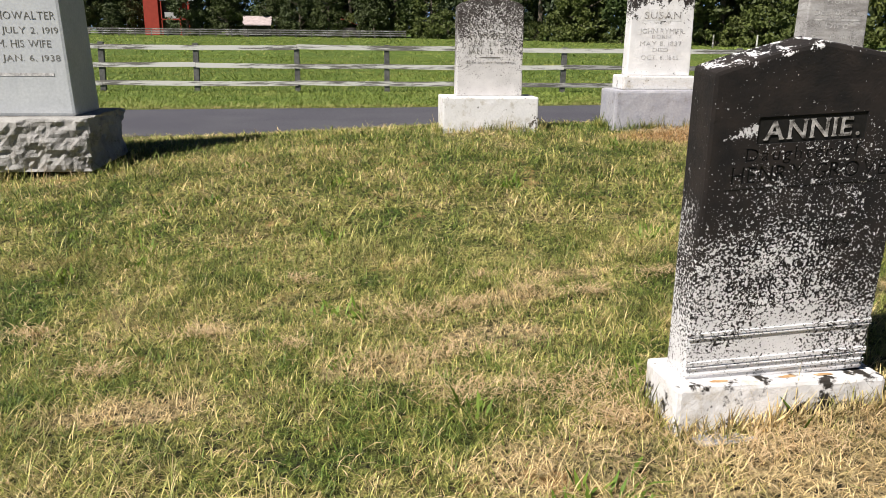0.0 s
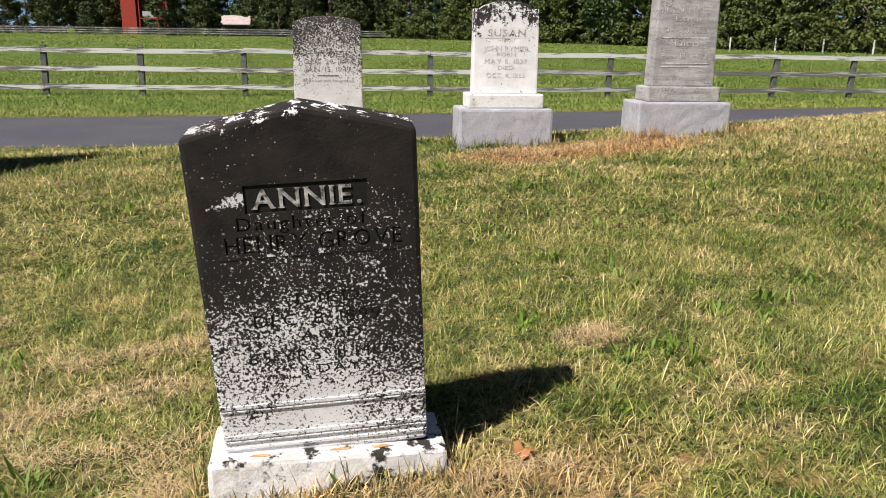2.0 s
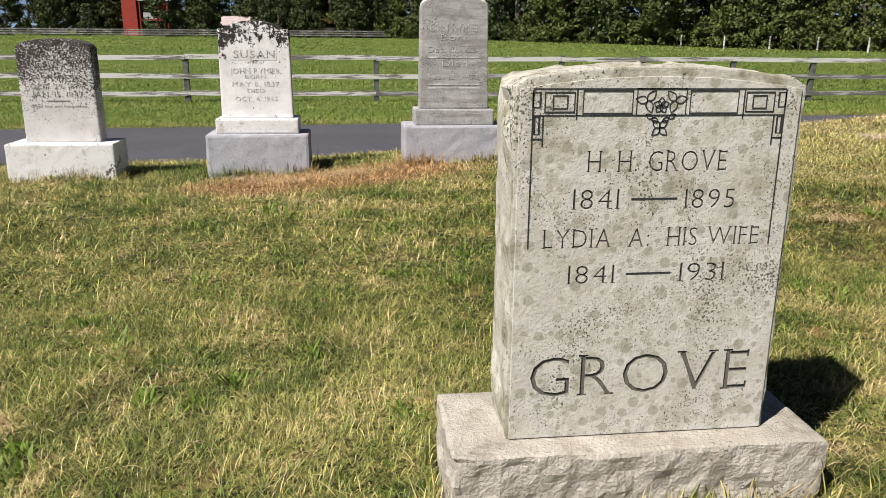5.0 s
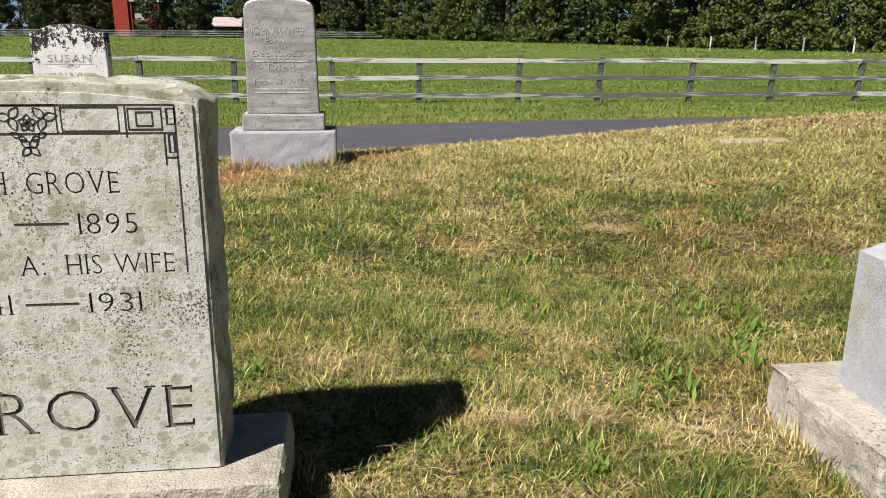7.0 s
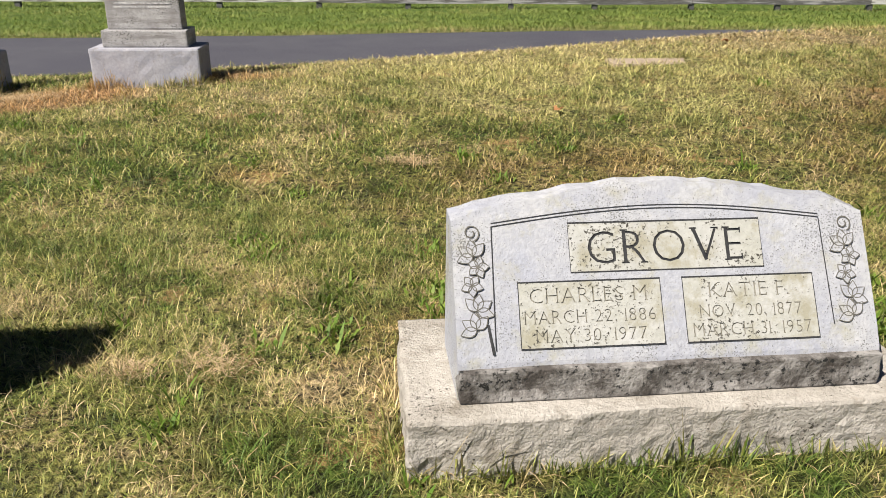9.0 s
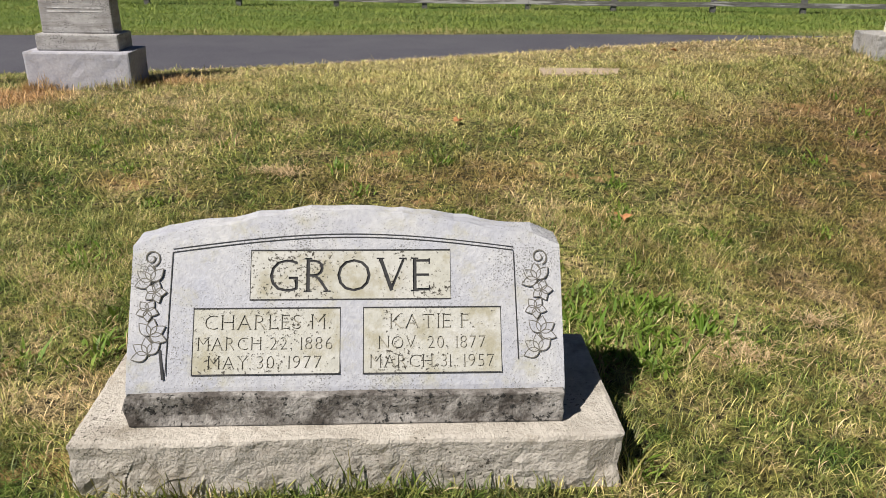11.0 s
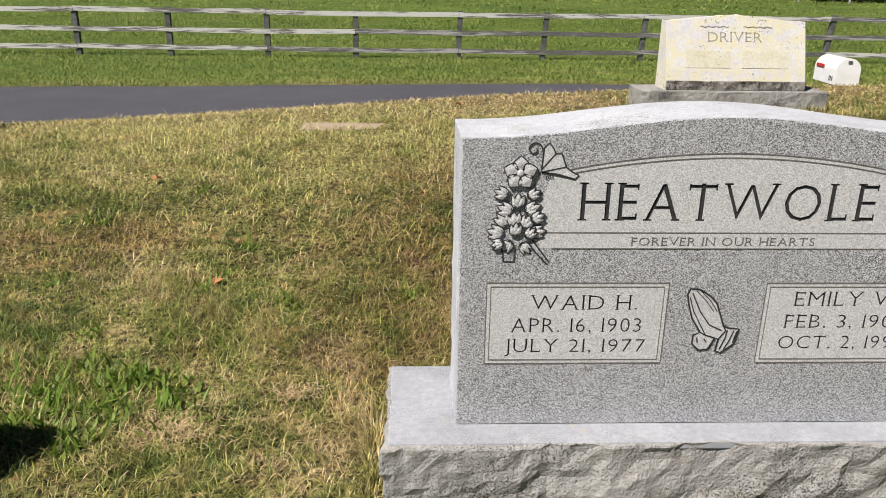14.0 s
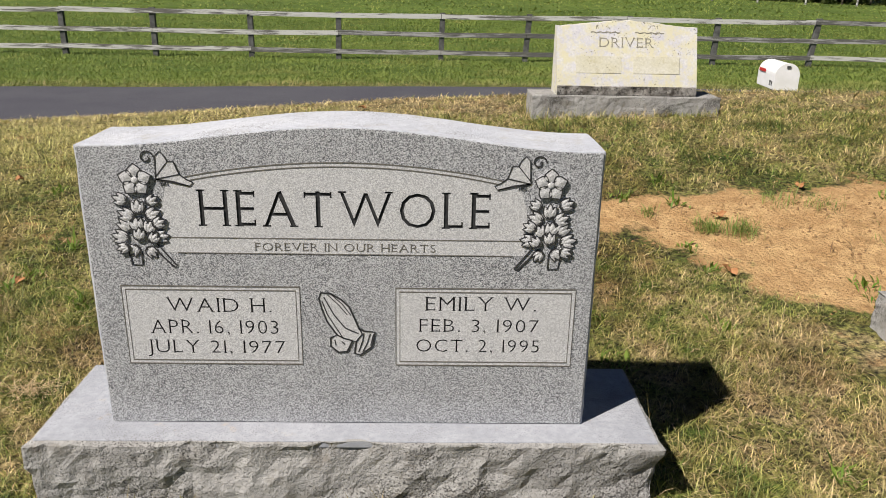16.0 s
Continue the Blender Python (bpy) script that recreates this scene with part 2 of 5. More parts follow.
lawn_mat, nt, b = shader("lawn_soil_gap_shade", 1.0)
pos = place(nt)
col, v, sep = grass_colour(nt, pos)
# near-black mottling paints the shade between blades into the soil colour
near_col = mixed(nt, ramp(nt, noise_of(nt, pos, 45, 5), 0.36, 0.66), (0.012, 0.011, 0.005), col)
soil = mixed(nt, ramp(nt, noise_of(nt, pos, 7, 8, 0.75), 0.38, 0.62), (0.64, 0.42, 0.20), (0.40, 0.235, 0.10))
soil = mixed(nt, ramp(nt, noise_of(nt, pos, 38, 6, 0.75), 0.55, 0.68, 0, 0.8), soil, (0.20, 0.11, 0.05))
bare = calc(nt, "ADD", spots(nt, sep, SOIL), ramp(nt, noise_of(nt, pos, 3.5, 7, 0.7), 0.35, 0.65, -0.9, 0.6))
near_col = mixed(nt, ramp(nt, bare, 0.28, 0.75), near_col, soil)
field = mixed(nt, ramp(nt, noise_of(nt, pos, 0.5, 7, 0.7), 0.35, 0.65), (0.085, 0.145, 0.018), (0.16, 0.205, 0.040))
field = mixed(nt, ramp(nt, noise_of(nt, pos, 2.2, 9, 0.85), 0.44, 0.60, 0, 0.85), field, (0.045, 0.075, 0.012))
field = mixed(nt, ramp(nt, noise_of(nt, pos, 0.11, 8, 0.75), 0.42, 0.62, 0, 0.75), field, (0.055, 0.09, 0.014))
far = ramp(nt, sep.outputs["Y"], 10.0, 12.0)
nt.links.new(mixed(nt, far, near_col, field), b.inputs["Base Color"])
bumped(nt, b, calc(nt, "ADD", noise_of(nt, pos, 60, 5), noise_of(nt, pos, 12, 5)), 0.9, 0.03)


def leafy(name, colour_of, through_light=0.15):
    m, nt, b = shader(name, 0.55)
    geo = nt.nodes.new("ShaderNodeNewGeometry")
    col = colour_of(nt, geo)
    nt.links.new(col, b.inputs["Base Color"])
    b.inputs["Specular IOR Level"].default_value = 0.3
    trans = nt.nodes.new("ShaderNodeBsdfTranslucent")
    nt.links.new(col, trans.inputs["Color"])
    mx = nt.nodes.new("ShaderNodeMixShader")
    mx.inputs[0].default_value = through_light
    nt.links.new(b.outputs[0], mx.inputs[1])
    nt.links.new(trans.outputs[0], mx.inputs[2])
    nt.links.new(mx.outputs[0], nt.nodes["Material Output"].inputs["Surface"])
    return m


blade_mat = leafy("grass_blades", lambda nt, geo: grass_colour(nt, geo.outputs["Position"], geo.outputs["Random Per Island"])[0])


def verge_colour(nt, geo):
    """Pasture green by place, drier in patches and along the lane's edge."""
    pos = geo.outputs["Position"]
    sep = nt.nodes.new("ShaderNodeSeparateXYZ")
    nt.links.new(pos, sep.inputs[0])
    lush = mixed(nt, ramp(nt, noise_of(nt, pos, 0.9, 7, 0.7), 0.40, 0.62), (0.060, 0.120, 0.014), (0.22, 0.28, 0.052))
    col = mixed(nt, ramp(nt, geo.outputs["Random Per Island"], 0, 1, 0, 0.8), lush, (0.25, 0.29, 0.07))
    col = mixed(nt, ramp(nt, noise_of(nt, pos, 0.35, 6, 0.7), 0.50, 0.66, 0, 0.75), col, (0.33, 0.30, 0.10))
    return mixed(nt, calc(nt, "MULTIPLY", ramp(nt, sep.outputs["Y"], 11.1, 12.6, 0.9, 0.0), ramp(nt, noise_of(nt, pos, 1.6, 6, 0.7), 0.35, 0.6)), col, (0.34, 0.27, 0.12))


verge_mat = leafy("verge_grass", verge_colour)
straw_mat = leafy("dry_straw", lambda nt, geo: mixed(nt, geo.outputs["Random Per Island"], (0.38, 0.25, 0.12), (0.72, 0.56, 0.34)), 0.1)
fresh_mat = leafy("fresh_grass", lambda nt, geo: mixed(nt, geo.outputs["Random Per Island"], (0.075, 0.135, 0.016), (0.30, 0.36, 0.09)), 0.25)
weed_mat = leafy("weed_leaves", lambda nt, geo: mixed(nt, geo.outputs["Random Per Island"], (0.10, 0.19, 0.02), (0.22, 0.30, 0.05)), 0.3)

asphalt_mat, nt, b = shader("asphalt", 0.85)
pos = place(nt)
col = mixed(nt, ramp(nt, noise_of(nt, pos, 120, 3), 0.35, 0.65), (0.048, 0.047, 0.058), (0.085, 0.083, 0.098))
col = mixed(nt, ramp(nt, noise_of(nt, pos, 1.1, 5), 0.4, 0.7, 0, 0.5), col, (0.10, 0.10, 0.108))
nt.links.new(col, b.inputs["Base Color"])
bumped(nt, b, noise_of(nt, pos, 160, 3), 0.4, 0.006)


# ---- building blocks ----
def mesh_object(name, bm, mat, parent=None, label=""):
    me = bpy.data.meshes.new(name)
    bm.normal_update()
    bm.to_mesh(me)
    bm.free()
    me.materials.append(mat)
    ob = new(name, me)
    if parent is not None:
        ob.parent = parent
    if label:
        ob["label"] = label
    return ob


def part(name, bm, mat, parent, label=""):
    return mesh_object(name, bm, mat, parent, label)


def thing(name, m, label, category, group=""):
    ob = new(name)
    ob.empty_display_size = 0.1
    ob.matrix_basis = m
    return tagged(ob, label, category, group)


def add_box(bm, x0, x1, y0, y1, z0, z1):
    vs = [bm.verts.new(p) for p in ((x0, y0, z0), (x1, y0, z0), (x1, y1, z0), (x0, y1, z0), (x0, y0, z1), (x1, y0, z1), (x1, y1, z1), (x0, y1, z1))]
    for f in ((3, 2, 1, 0), (4, 5, 6, 7), (0, 1, 5, 4), (1, 2, 6, 5), (2, 3, 7, 6), (3, 0, 4, 7)):
        bm.faces.new([vs[i] for i in f])
    return vs


def add_block(x0, x1, y0, y1, z0, z1):
    bm = bmesh.new()
    add_box(bm, x0, x1, y0, y1, z0, z1)
    return bm


def box(x0, x1, y0, y1, z0, z1, bevel=0.008, rough=0.0, cell=0.05, seed=0, flat_top=True):
    """A block with worn edges; rough: depth of rock-faced relief on its sides."""
    bm = bmesh.new()
    add_box(bm, x0, x1, y0, y1, z0, z1)
    if bevel:
        bmesh.ops.bevel(bm, geom=bm.edges[:], offset=bevel, segments=2, affect="EDGES", profile=0.6)
    if rough:
        for axis, lo, hi in ((0, x0, x1), (1, y0, y1), (2, z0, z1)):
            n = int((hi - lo) / min(cell, 0.022 if rough > 0.01 else 0.05))
            for i in range(1, n):
                co, no = [0, 0, 0], [0, 0, 0]
                co[axis], no[axis] = lo + (hi - lo) * i / n, 1
                bmesh.ops.bisect_plane(bm, geom=bm.verts[:] + bm.edges[:] + bm.faces[:], plane_co=co, plane_no=no)
        for vtx in bm.verts:
            p = vtx.co.copy()
            n1 = 0.7 * noise.noise(p * 5 + Vector((seed, 0, 0))) + 0.5 * noise.noise(p * 15 + Vector((0, seed, 0))) + 0.38 * noise.noise(p * 29 + Vector((0, 0, seed)))
            k = rough * n1
            inside = z0 + 0.01 < p.z < z1 - 0.006
            if inside and (abs(p.y - y0) < 0.02 or abs(p.y - y1) < 0.02):
                vtx.co.y += k if p.y < (y0 + y1) / 2 else -k
            if inside and (abs(p.x - x0) < 0.02 or abs(p.x - x1) < 0.02):
                vtx.co.x += k if p.x < (x0 + x1) / 2 else -k
            if not inside and p.z > z1 - 0.02 and (min(abs(p.y - y0), abs(p.y - y1), abs(p.x - x0), abs(p.x - x1)) < 0.015):
                vtx.co.y += 0.5 * k if p.y < (y0 + y1) / 2 else -0.5 * k
                vtx.co.z += 0.3 * k
    return bm


def slab(outline, y0, y1, bevel=0.006, rough_sides=0.0, seed=0, slant=None, rough_top=True):
    """An upright slab cut from an outline of (x, z) points, front at y0, back at y1. slant: function z -> front y."""
    bm = bmesh.new()
    fr = [bm.verts.new((x, slant(z) if slant else y0, z)) for x, z in outline]
    bk = [bm.verts.new((x, y1, z)) for x, z in outline]
    bm.faces.new(fr)
    bm.faces.new(bk[::-1])
    n = len(outline)
    for i in range(n):
        j = (i + 1) % n
        bm.faces.new((fr[j], fr[i], bk[i], bk[j]))
    bmesh.ops.recalc_face_normals(bm, faces=bm.faces[:])
    if rough_sides:
        for i in range(1, 5):
            y = y0 + (y1 - y0) * i / 5
            bmesh.ops.bisect_plane(bm, geom=bm.verts[:] + bm.edges[:] + bm.faces[:], plane_co=(0, y, 0), plane_no=(0, 1, 0))
        cx = sum(p[0] for p in outline) / n
        zt = max(p[1] for p in outline)
        for vtx in bm.verts:
            p = vtx.co.copy()
            k = rough_sides * (noise.noise(p * 14 + Vector((seed, 0, 0))) + 0.7 * noise.noise(p * 37))
            if y0 + 0.004 < p.y:
                vtx.co.x += k if p.x < cx else -k
                if rough_top and p.z > zt - 0.1:
                    vtx.co.z += k
            else:
                vtx.co.x += 0.5 * k
    if bevel:
        sharp = [e for e in bm.edges if len(e.link_faces) == 2 and e.calc_face_angle(0) > 0.6]
        bmesh.ops.bevel(bm, geom=sharp, offset=bevel, segments=2, affect="EDGES", profile=0.6)
    return bm


def outline_of(half, z0, z1, top, taper=0.0, steps=10):
    """Outline with straight sides and a top line given by a function of u in -1..1 (height above z1)."""
    right = [(half - taper * i / steps, z0 + (z1 - z0) * i / steps) for i in range(steps)]
    w = half - taper
    crown = [(w * (1 - 2 * i / 24), z1 + top(1 - 2 * i / 24)) for i in range(25)]
    left = [(-x, z) for x, z in right[::-1]]
    return right + crown + left


GLYPHS = {}
# where a serif foot or head stands: l, r, c for the stem, b or t for its end; e: a tick at an arm's end
SERIFS = {"H": "lb lt rb rt", "E": "lb lt eb et", "A": "lb rb", "T": "cb dt et", "W": "lt rt", "L": "lb lt eb", "I": "cb ct", "D": "lb lt", "R": "lb lt rb", "M": "lb lt rb rt", "Y": "cb lt rt", "P": "lb lt",
          "F": "lb lt et", "B": "lb lt", "V": "lt rt", "N": "lb lt rt", "K": "lb lt rb rt", "U": "lt rt", "J": "rt", "1": "cb", "7": "dt", "4": "rb"}
STEMS = {"H": "lr", "E": "l", "T": "c", "L": "l", "I": "c", "D": "l", "R": "l", "F": "l", "B": "l", "P": "l", "M": "r", "1": "c", "A": "a", "V": "v"}


def bar(bm, p, q, wide, deep):
    """A straight bar from p to q in the xz plane."""
    p, q = Vector((p[0], 0, p[1])), Vector((q[0], 0, q[1]))
    d = (q - p).normalized()
    n = Vector((-d.z, 0, d.x)) * wide / 2
    vs = [bm.verts.new(v + Vector((0, y, 0))) for y in (-deep, deep) for v in (p - n, q - n, q + n, p + n)]
    for f in ((3, 2, 1, 0), (4, 5, 6, 7), (0, 1, 5, 4), (1, 2, 6, 5), (2, 3, 7, 6), (3, 0, 4, 7)):
        bm.faces.new([vs[i] for i in f])


def glyph(ch, bold, stem):
    """One letter of the built-in font with cut serifs, one unit high, as vertex and face lists and its width."""
    key = (ch, bold, stem)
    if key in GLYPHS:
        return GLYPHS[key]
    cu = bpy.data.curves.new("line", "FONT")
    cu.body, cu.size, cu.extrude, cu.offset, cu.resolution_u = ch, 1 / 0.7, 1.0, bold / 0.7, 3
    ob = new("line", cu)
    me = bpy.data.meshes.new_from_object(ob.evaluated_get(bpy.context.evaluated_depsgraph_get()))
    bm = bmesh.new()
    bm.from_mesh(me)
    bpy.data.objects.remove(ob)
    bpy.data.meshes.remove(me)
    bpy.data.curves.remove(cu)
    bmesh.ops.remove_doubles(bm, verts=bm.verts[:], dist=1e-4)
    xs = [v.co.x for v in bm.verts]
    lo, w = min(xs), max(xs) - min(xs)
    for v in bm.verts:
        v.co = Vector((v.co.x - lo, -v.co.z, v.co.y))
    t = max(stem, 0.07) / 2
    at = {"l": t, "r": w - t, "c": w / 2}
    if ch == "1":
        at["c"] = w - t
    for k, code in enumerate(SERIFS.get(ch, "").split()):
        z = 0.022 if code[1] == "b" else 0.978
        deep = 0.99 - 0.004 * k
        if code[0] in "ed":
            x = w - 0.02 if code[0] == "e" else 0.02
            bar(bm, (x, z), (x, z + (0.17 if code[1] == "b" else -0.17)), 0.045, deep)
        else:
            bar(bm, (at[code[0]] - 0.06 - t, z), (at[code[0]] + 0.06 + t, z), 0.045, deep)
    if stem:
        for code in STEMS.get(ch, ""):
            p, q = {"a": ((w * 0.5, 0.97), (w * 0.93, 0.01)), "v": ((w * 0.07, 0.99), (w * 0.5, 0.03))}.get(code) or ((at[code], 0.01), (at[code], 0.99))
            bar(bm, p, q, stem, 0.96)
    bmesh.ops.recalc_face_normals(bm, faces=bm.faces[:])
    bm.verts.index_update()
    GLYPHS[key] = ([v.co.copy() for v in bm.verts], [[v.index for v in f.verts] for f in bm.faces], w)
    bm.free()
    return GLYPHS[key]


def written(rows, face, depth, bold, stem):
    """The letters of rows (text, x, z, letter height, line width), one bmesh each, laid on the face."""
    out = []
    for text, x, z, h, width in rows:
        pen, line = 0.0, []
        for ch in text:
            if ch == " ":
                pen += 0.46
                continue
            co, faces, w = glyph(ch, bold, stem)
            line.append((pen, co, faces))
            pen += w + 0.24
        k = width / ((pen - 0.24) * h)
        for p, co, faces in line:
            bm = bmesh.new()
            vs = [bm.verts.new(face @ Vector((x - width / 2 + (p + c.x) * h * k, c.y * depth, z + c.z * h))) for c in co]
            for f in faces:
                bm.faces.new([vs[i] for i in f])
            out.append(bm)
    return out


def inscribe(parent, mat, rows, face, name="letter", label="", bold=-0.018, stem=0.0):
    """Letters that stand as thin raised pieces on a stone's face."""
    for bm in written(rows, face, 0.0004, bold, stem):
        part(name, bm, mat, parent, label)


def engraved(name, bm, mat, cut_mat, parent, label, rows, face, depth=0.003, bold=-0.026, stem=0.0, extra=()):
    """A block with letters (and other shapes) cut into it to the depth given; the cut faces take cut_mat."""
    cutter = merged(written(rows, face, depth, bold, stem) + list(extra))
    for f in cutter.faces:
        f.material_index = 1
    ob, tool = mesh_object(name, bm, mat, parent, label), mesh_object("tool", cutter, mat, parent)
    for o in (ob, tool):
        if len(o.data.materials) < 2:
            o.data.materials.append(cut_mat)
    mod = ob.modifiers.new("cut", "BOOLEAN")
    mod.operation, mod.solver, mod.use_self, mod.object = "DIFFERENCE", "EXACT", True, tool
    me = bpy.data.meshes.new_from_object(ob.evaluated_get(bpy.context.evaluated_depsgraph_get()))
    ob.modifiers.clear()
    plain_mesh, tool_mesh = ob.data, tool.data
    ob.data = me
    me.name = name
    bpy.data.objects.remove(tool)
    bpy.data.meshes.remove(tool_mesh)
    bpy.data.meshes.remove(plain_mesh)
    return ob


def stroke(points, width, depth=0.0004, closed=False):
    """A flat raised band along points of the xz plane."""
    bm = bmesh.new()
    pts = [Vector((p[0], 0, p[1])) for p in points]
    n = len(pts)
    rows = []
    for i, p in enumerate(pts):
        a = pts[i - 1] if (i or closed) else p
        c = pts[(i + 1) % n] if (i < n - 1 or closed) else p
        d = (c - a).normalized() if (c - a).length else Vector((1, 0, 0))
        nrm = Vector((-d.z, 0, d.x)) * width / 2
        if closed and n == 4:
            nrm *= 1.414
        rows.append([bm.verts.new(p + nrm + Vector((0, y, 0))) for y in (-depth, depth)] + [bm.verts.new(p - nrm + Vector((0, y, 0))) for y in (-depth, depth)])
    for i in range(n if closed else n - 1):
        r, q = rows[i], rows[(i + 1) % n]
        bm.faces.new((r[0], q[0], q[2], r[2]))
        bm.faces.new((r[0], r[1], q[1], q[0]))
        bm.faces.new((r[2], q[2], q[3], r[3]))
    bmesh.ops.recalc_face_normals(bm, faces=bm.faces[:])
    return bm


def frame_lines(x0, x1, z0, z1, width=0.003):
    return stroke([(x0, z0), (x1, z0), (x1, z1), (x0, z1)], width, closed=True)


def lay(bm, m):
    bmesh.ops.transform(bm, matrix=m, verts=bm.verts[:])
    return bm


def merged(bms):
    out = bmesh.new()
    for b2 in bms:
        me = bpy.data.meshes.new("tmp")
        b2.to_mesh(me)
        b2.free()
        out.from_mesh(me)
        bpy.data.meshes.remove(me)
    return out


# ---- ground ----
ROW_X = np.array([-60, -14, -10, -7.6, -7.0, -6.4, -5, -2.6, 0, 2, 4, 60])
ROW_Z = np.array([-0.6, -0.48, -0.34, -0.24, -0.16, -0.09, -0.05, -0.018, 0.0, 0.03, 0.05, 0.1])
MID_Z = np.array([-0.6, -0.38, -0.11, 0.02, 0.01, 0.01, 0.09, 0.18, 0.30, 0.37, 0.40, 0.5])
ROAD_Z = np.array([-0.7, -0.5, -0.47, -0.45, -0.44, -0.43, -0.42, -0.37, -0.33, -0.31, -0.3, -0.2])
FAR_Y = np.array([11.2, 14, 21, 30, 45, 60, 120, 300, 900, 3000])
FAR_Z = np.array([0.0, -0.2, -0.48, -0.48, -0.25, 0.2, 0.75, 2.2, 6.0, 16.0])


def height(x, y):
    """Height of the ground."""
    x, y = np.asarray(x, float), np.asarray(y, float)
    row, mid, road = (np.interp(x, ROW_X, z) for z in (ROW_Z, MID_Z, ROAD_Z))
    flat = -0.88 + 0.48
    s = lambda a, c: np.clip((y - a) / (c - a), 0, 1) ** 2 * (3 - 2 * np.clip((y - a) / (c - a), 0, 1))
    near = row + np.minimum(y, 0) * 0.03 + (mid - row) * s(0.1, 4.0)
    z = near + (road - near) * s(np.interp(x, [-8, -4, 0, 3], [3.9, 4.2, 5.1, 5.4]), 7.6)
    far = np.interp(y, FAR_Y, FAR_Z)
    return z + np.where(y > 11.2, far + (flat - road) * s(11.2, 21), 0)


def steps(lo, hi, near_lo, near_hi, step, grow=1.25):
    mid = list(np.arange(near_lo, near_hi + 1e-6, step))
    up, d = [mid[-1]], step
    while up[-1] < hi:
        d *= grow
        up.append(up[-1] + d)
    down, d = [mid[0]], step
    while down[-1] > lo:
        d *= grow
        down.append(down[-1] - d)
    return np.array(down[:0:-1] + mid + up[1:])


def sheet(name, xs, ys, lift, mat):
    gx, gy = np.meshgrid(xs, ys)
    gz = height(gx, gy) + lift
    nx = len(xs)
    verts = np.stack([gx.ravel(), gy.ravel(), gz.ravel()], 1)
    i = (np.arange(len(ys) - 1)[:, None] * nx + np.arange(nx - 1)[None]).ravel()
    faces = np.stack([i, i + 1, i + 1 + nx, i + nx], 1)
    me = bpy.data.meshes.new(name)
    me.from_pydata(verts.tolist(), [], faces.tolist())
    me.polygons.foreach_set("use_smooth", [True] * len(me.polygons))
    me.materials.append(mat)
    return new(name, me)


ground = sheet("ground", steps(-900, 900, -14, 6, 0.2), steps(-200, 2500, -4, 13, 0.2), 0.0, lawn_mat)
tagged(ground, "mown green and straw-coloured lawn with rising pasture beyond", "ground", kind="structure")
bm = bmesh.new()
xs = np.arange(-90, 60.1, 1.5)
prev = None
for x in xs:
    w = 0.04 * math.sin(x * 1.7) + 0.03 * math.sin(x * 4.1)
    ring = []
    for y, lift in ((7.45 + w, -0.05), (7.5 + w, 0.012), (9.2, 0.035), (10.95 + w * 0.6, 0.012), (11.0 + w * 0.6, -0.05)):
        ring.append(bm.verts.new((x, y, float(height(x, 9.2)) + lift)))
    if prev:
        for k in range(4):
            bm.faces.new((prev[k], ring[k], ring[k + 1], prev[k + 1]))
    prev = ring
road = mesh_object("road", bm, asphalt_mat)
tagged(road, "narrow dark grey asphalt lane beside the graveyard", "road", kind="structure")

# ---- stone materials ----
# near-black: letter paint, mailbox figures, and shade drawn into cut lines
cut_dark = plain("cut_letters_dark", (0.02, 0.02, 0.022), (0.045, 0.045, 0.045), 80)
# darker than the stone: shade inside cuts put into the floor colour
cut_shade = plain("cut_shade_floor", (0.09, 0.085, 0.07), (0.15, 0.14, 0.12), 80)
cut_grey = plain("cut_letters_weathered", (0.10, 0.09, 0.075), (0.18, 0.17, 0.15), 80)
cut_pale = plain("cut_letters_faint", (0.26, 0.25, 0.25), (0.62, 0.61, 0.60), 38)
gran_dark = granite("steeled_granite", (0.055, 0.057, 0.063), (0.60, 0.605, 0.615), 520)
gran_light = granite("frosted_granite", (0.33, 0.33, 0.335), (0.68, 0.675, 0.67), 560, 0.8)
gran_rock = stone_mat("rock_pitched_granite", (0.32, 0.31, 0.295), (0.42, 0.41, 0.385), (0.19, 0.17, 0.14), 0.59, (0.10, 0.095, 0.09), 0.575, 190, 0.9, 1.0)
# bluish tint of gran_top and gran_side paints sky reflection into the granite
gran_top = stone_mat("sawn_granite", (0.33, 0.34, 0.37), (0.41, 0.42, 0.45), (0.46, 0.37, 0.26), 0.66, (0.22, 0.22, 0.23), 0.585, 240, 0.8, 0.2)
gran_side = stone_mat("sky_tinted_granite_side", (0.50, 0.515, 0.56), (0.60, 0.61, 0.64), (0.42, 0.40, 0.37), 0.60, (0.26, 0.26, 0.265), 0.585, 230, 0.85, 0.7)
lichen_stone = stone_mat("lichened_limestone", (0.44, 0.42, 0.35), (0.56, 0.55, 0.49), (0.20, 0.185, 0.115), 0.52, (0.08, 0.08, 0.055), 0.60, 110, 0.92, 0.4)
lichen_face = stone_mat("lichened_stone_face", (0.62, 0.605, 0.56), (0.50, 0.48, 0.42), (0.33, 0.31, 0.23), 0.55, (0.11, 0.105, 0.075), 0.595, 190, 0.92, 0.35, rings=(0.27, 0.26, 0.19))
lichen_base = stone_mat("weathered_stone_base", (0.40, 0.365, 0.31), (0.54, 0.50, 0.44), (0.24, 0.21, 0.165), 0.57, (0.08, 0.07, 0.055), 0.66, 90, 0.92, 1.0)
blue_marble = stone_mat("blue_grey_marble", (0.37, 0.38, 0.42), (0.46, 0.46, 0.46), (0.36, 0.35, 0.28), 0.58, (0.15, 0.15, 0.14), 0.585, 260, 0.9, 0.45)
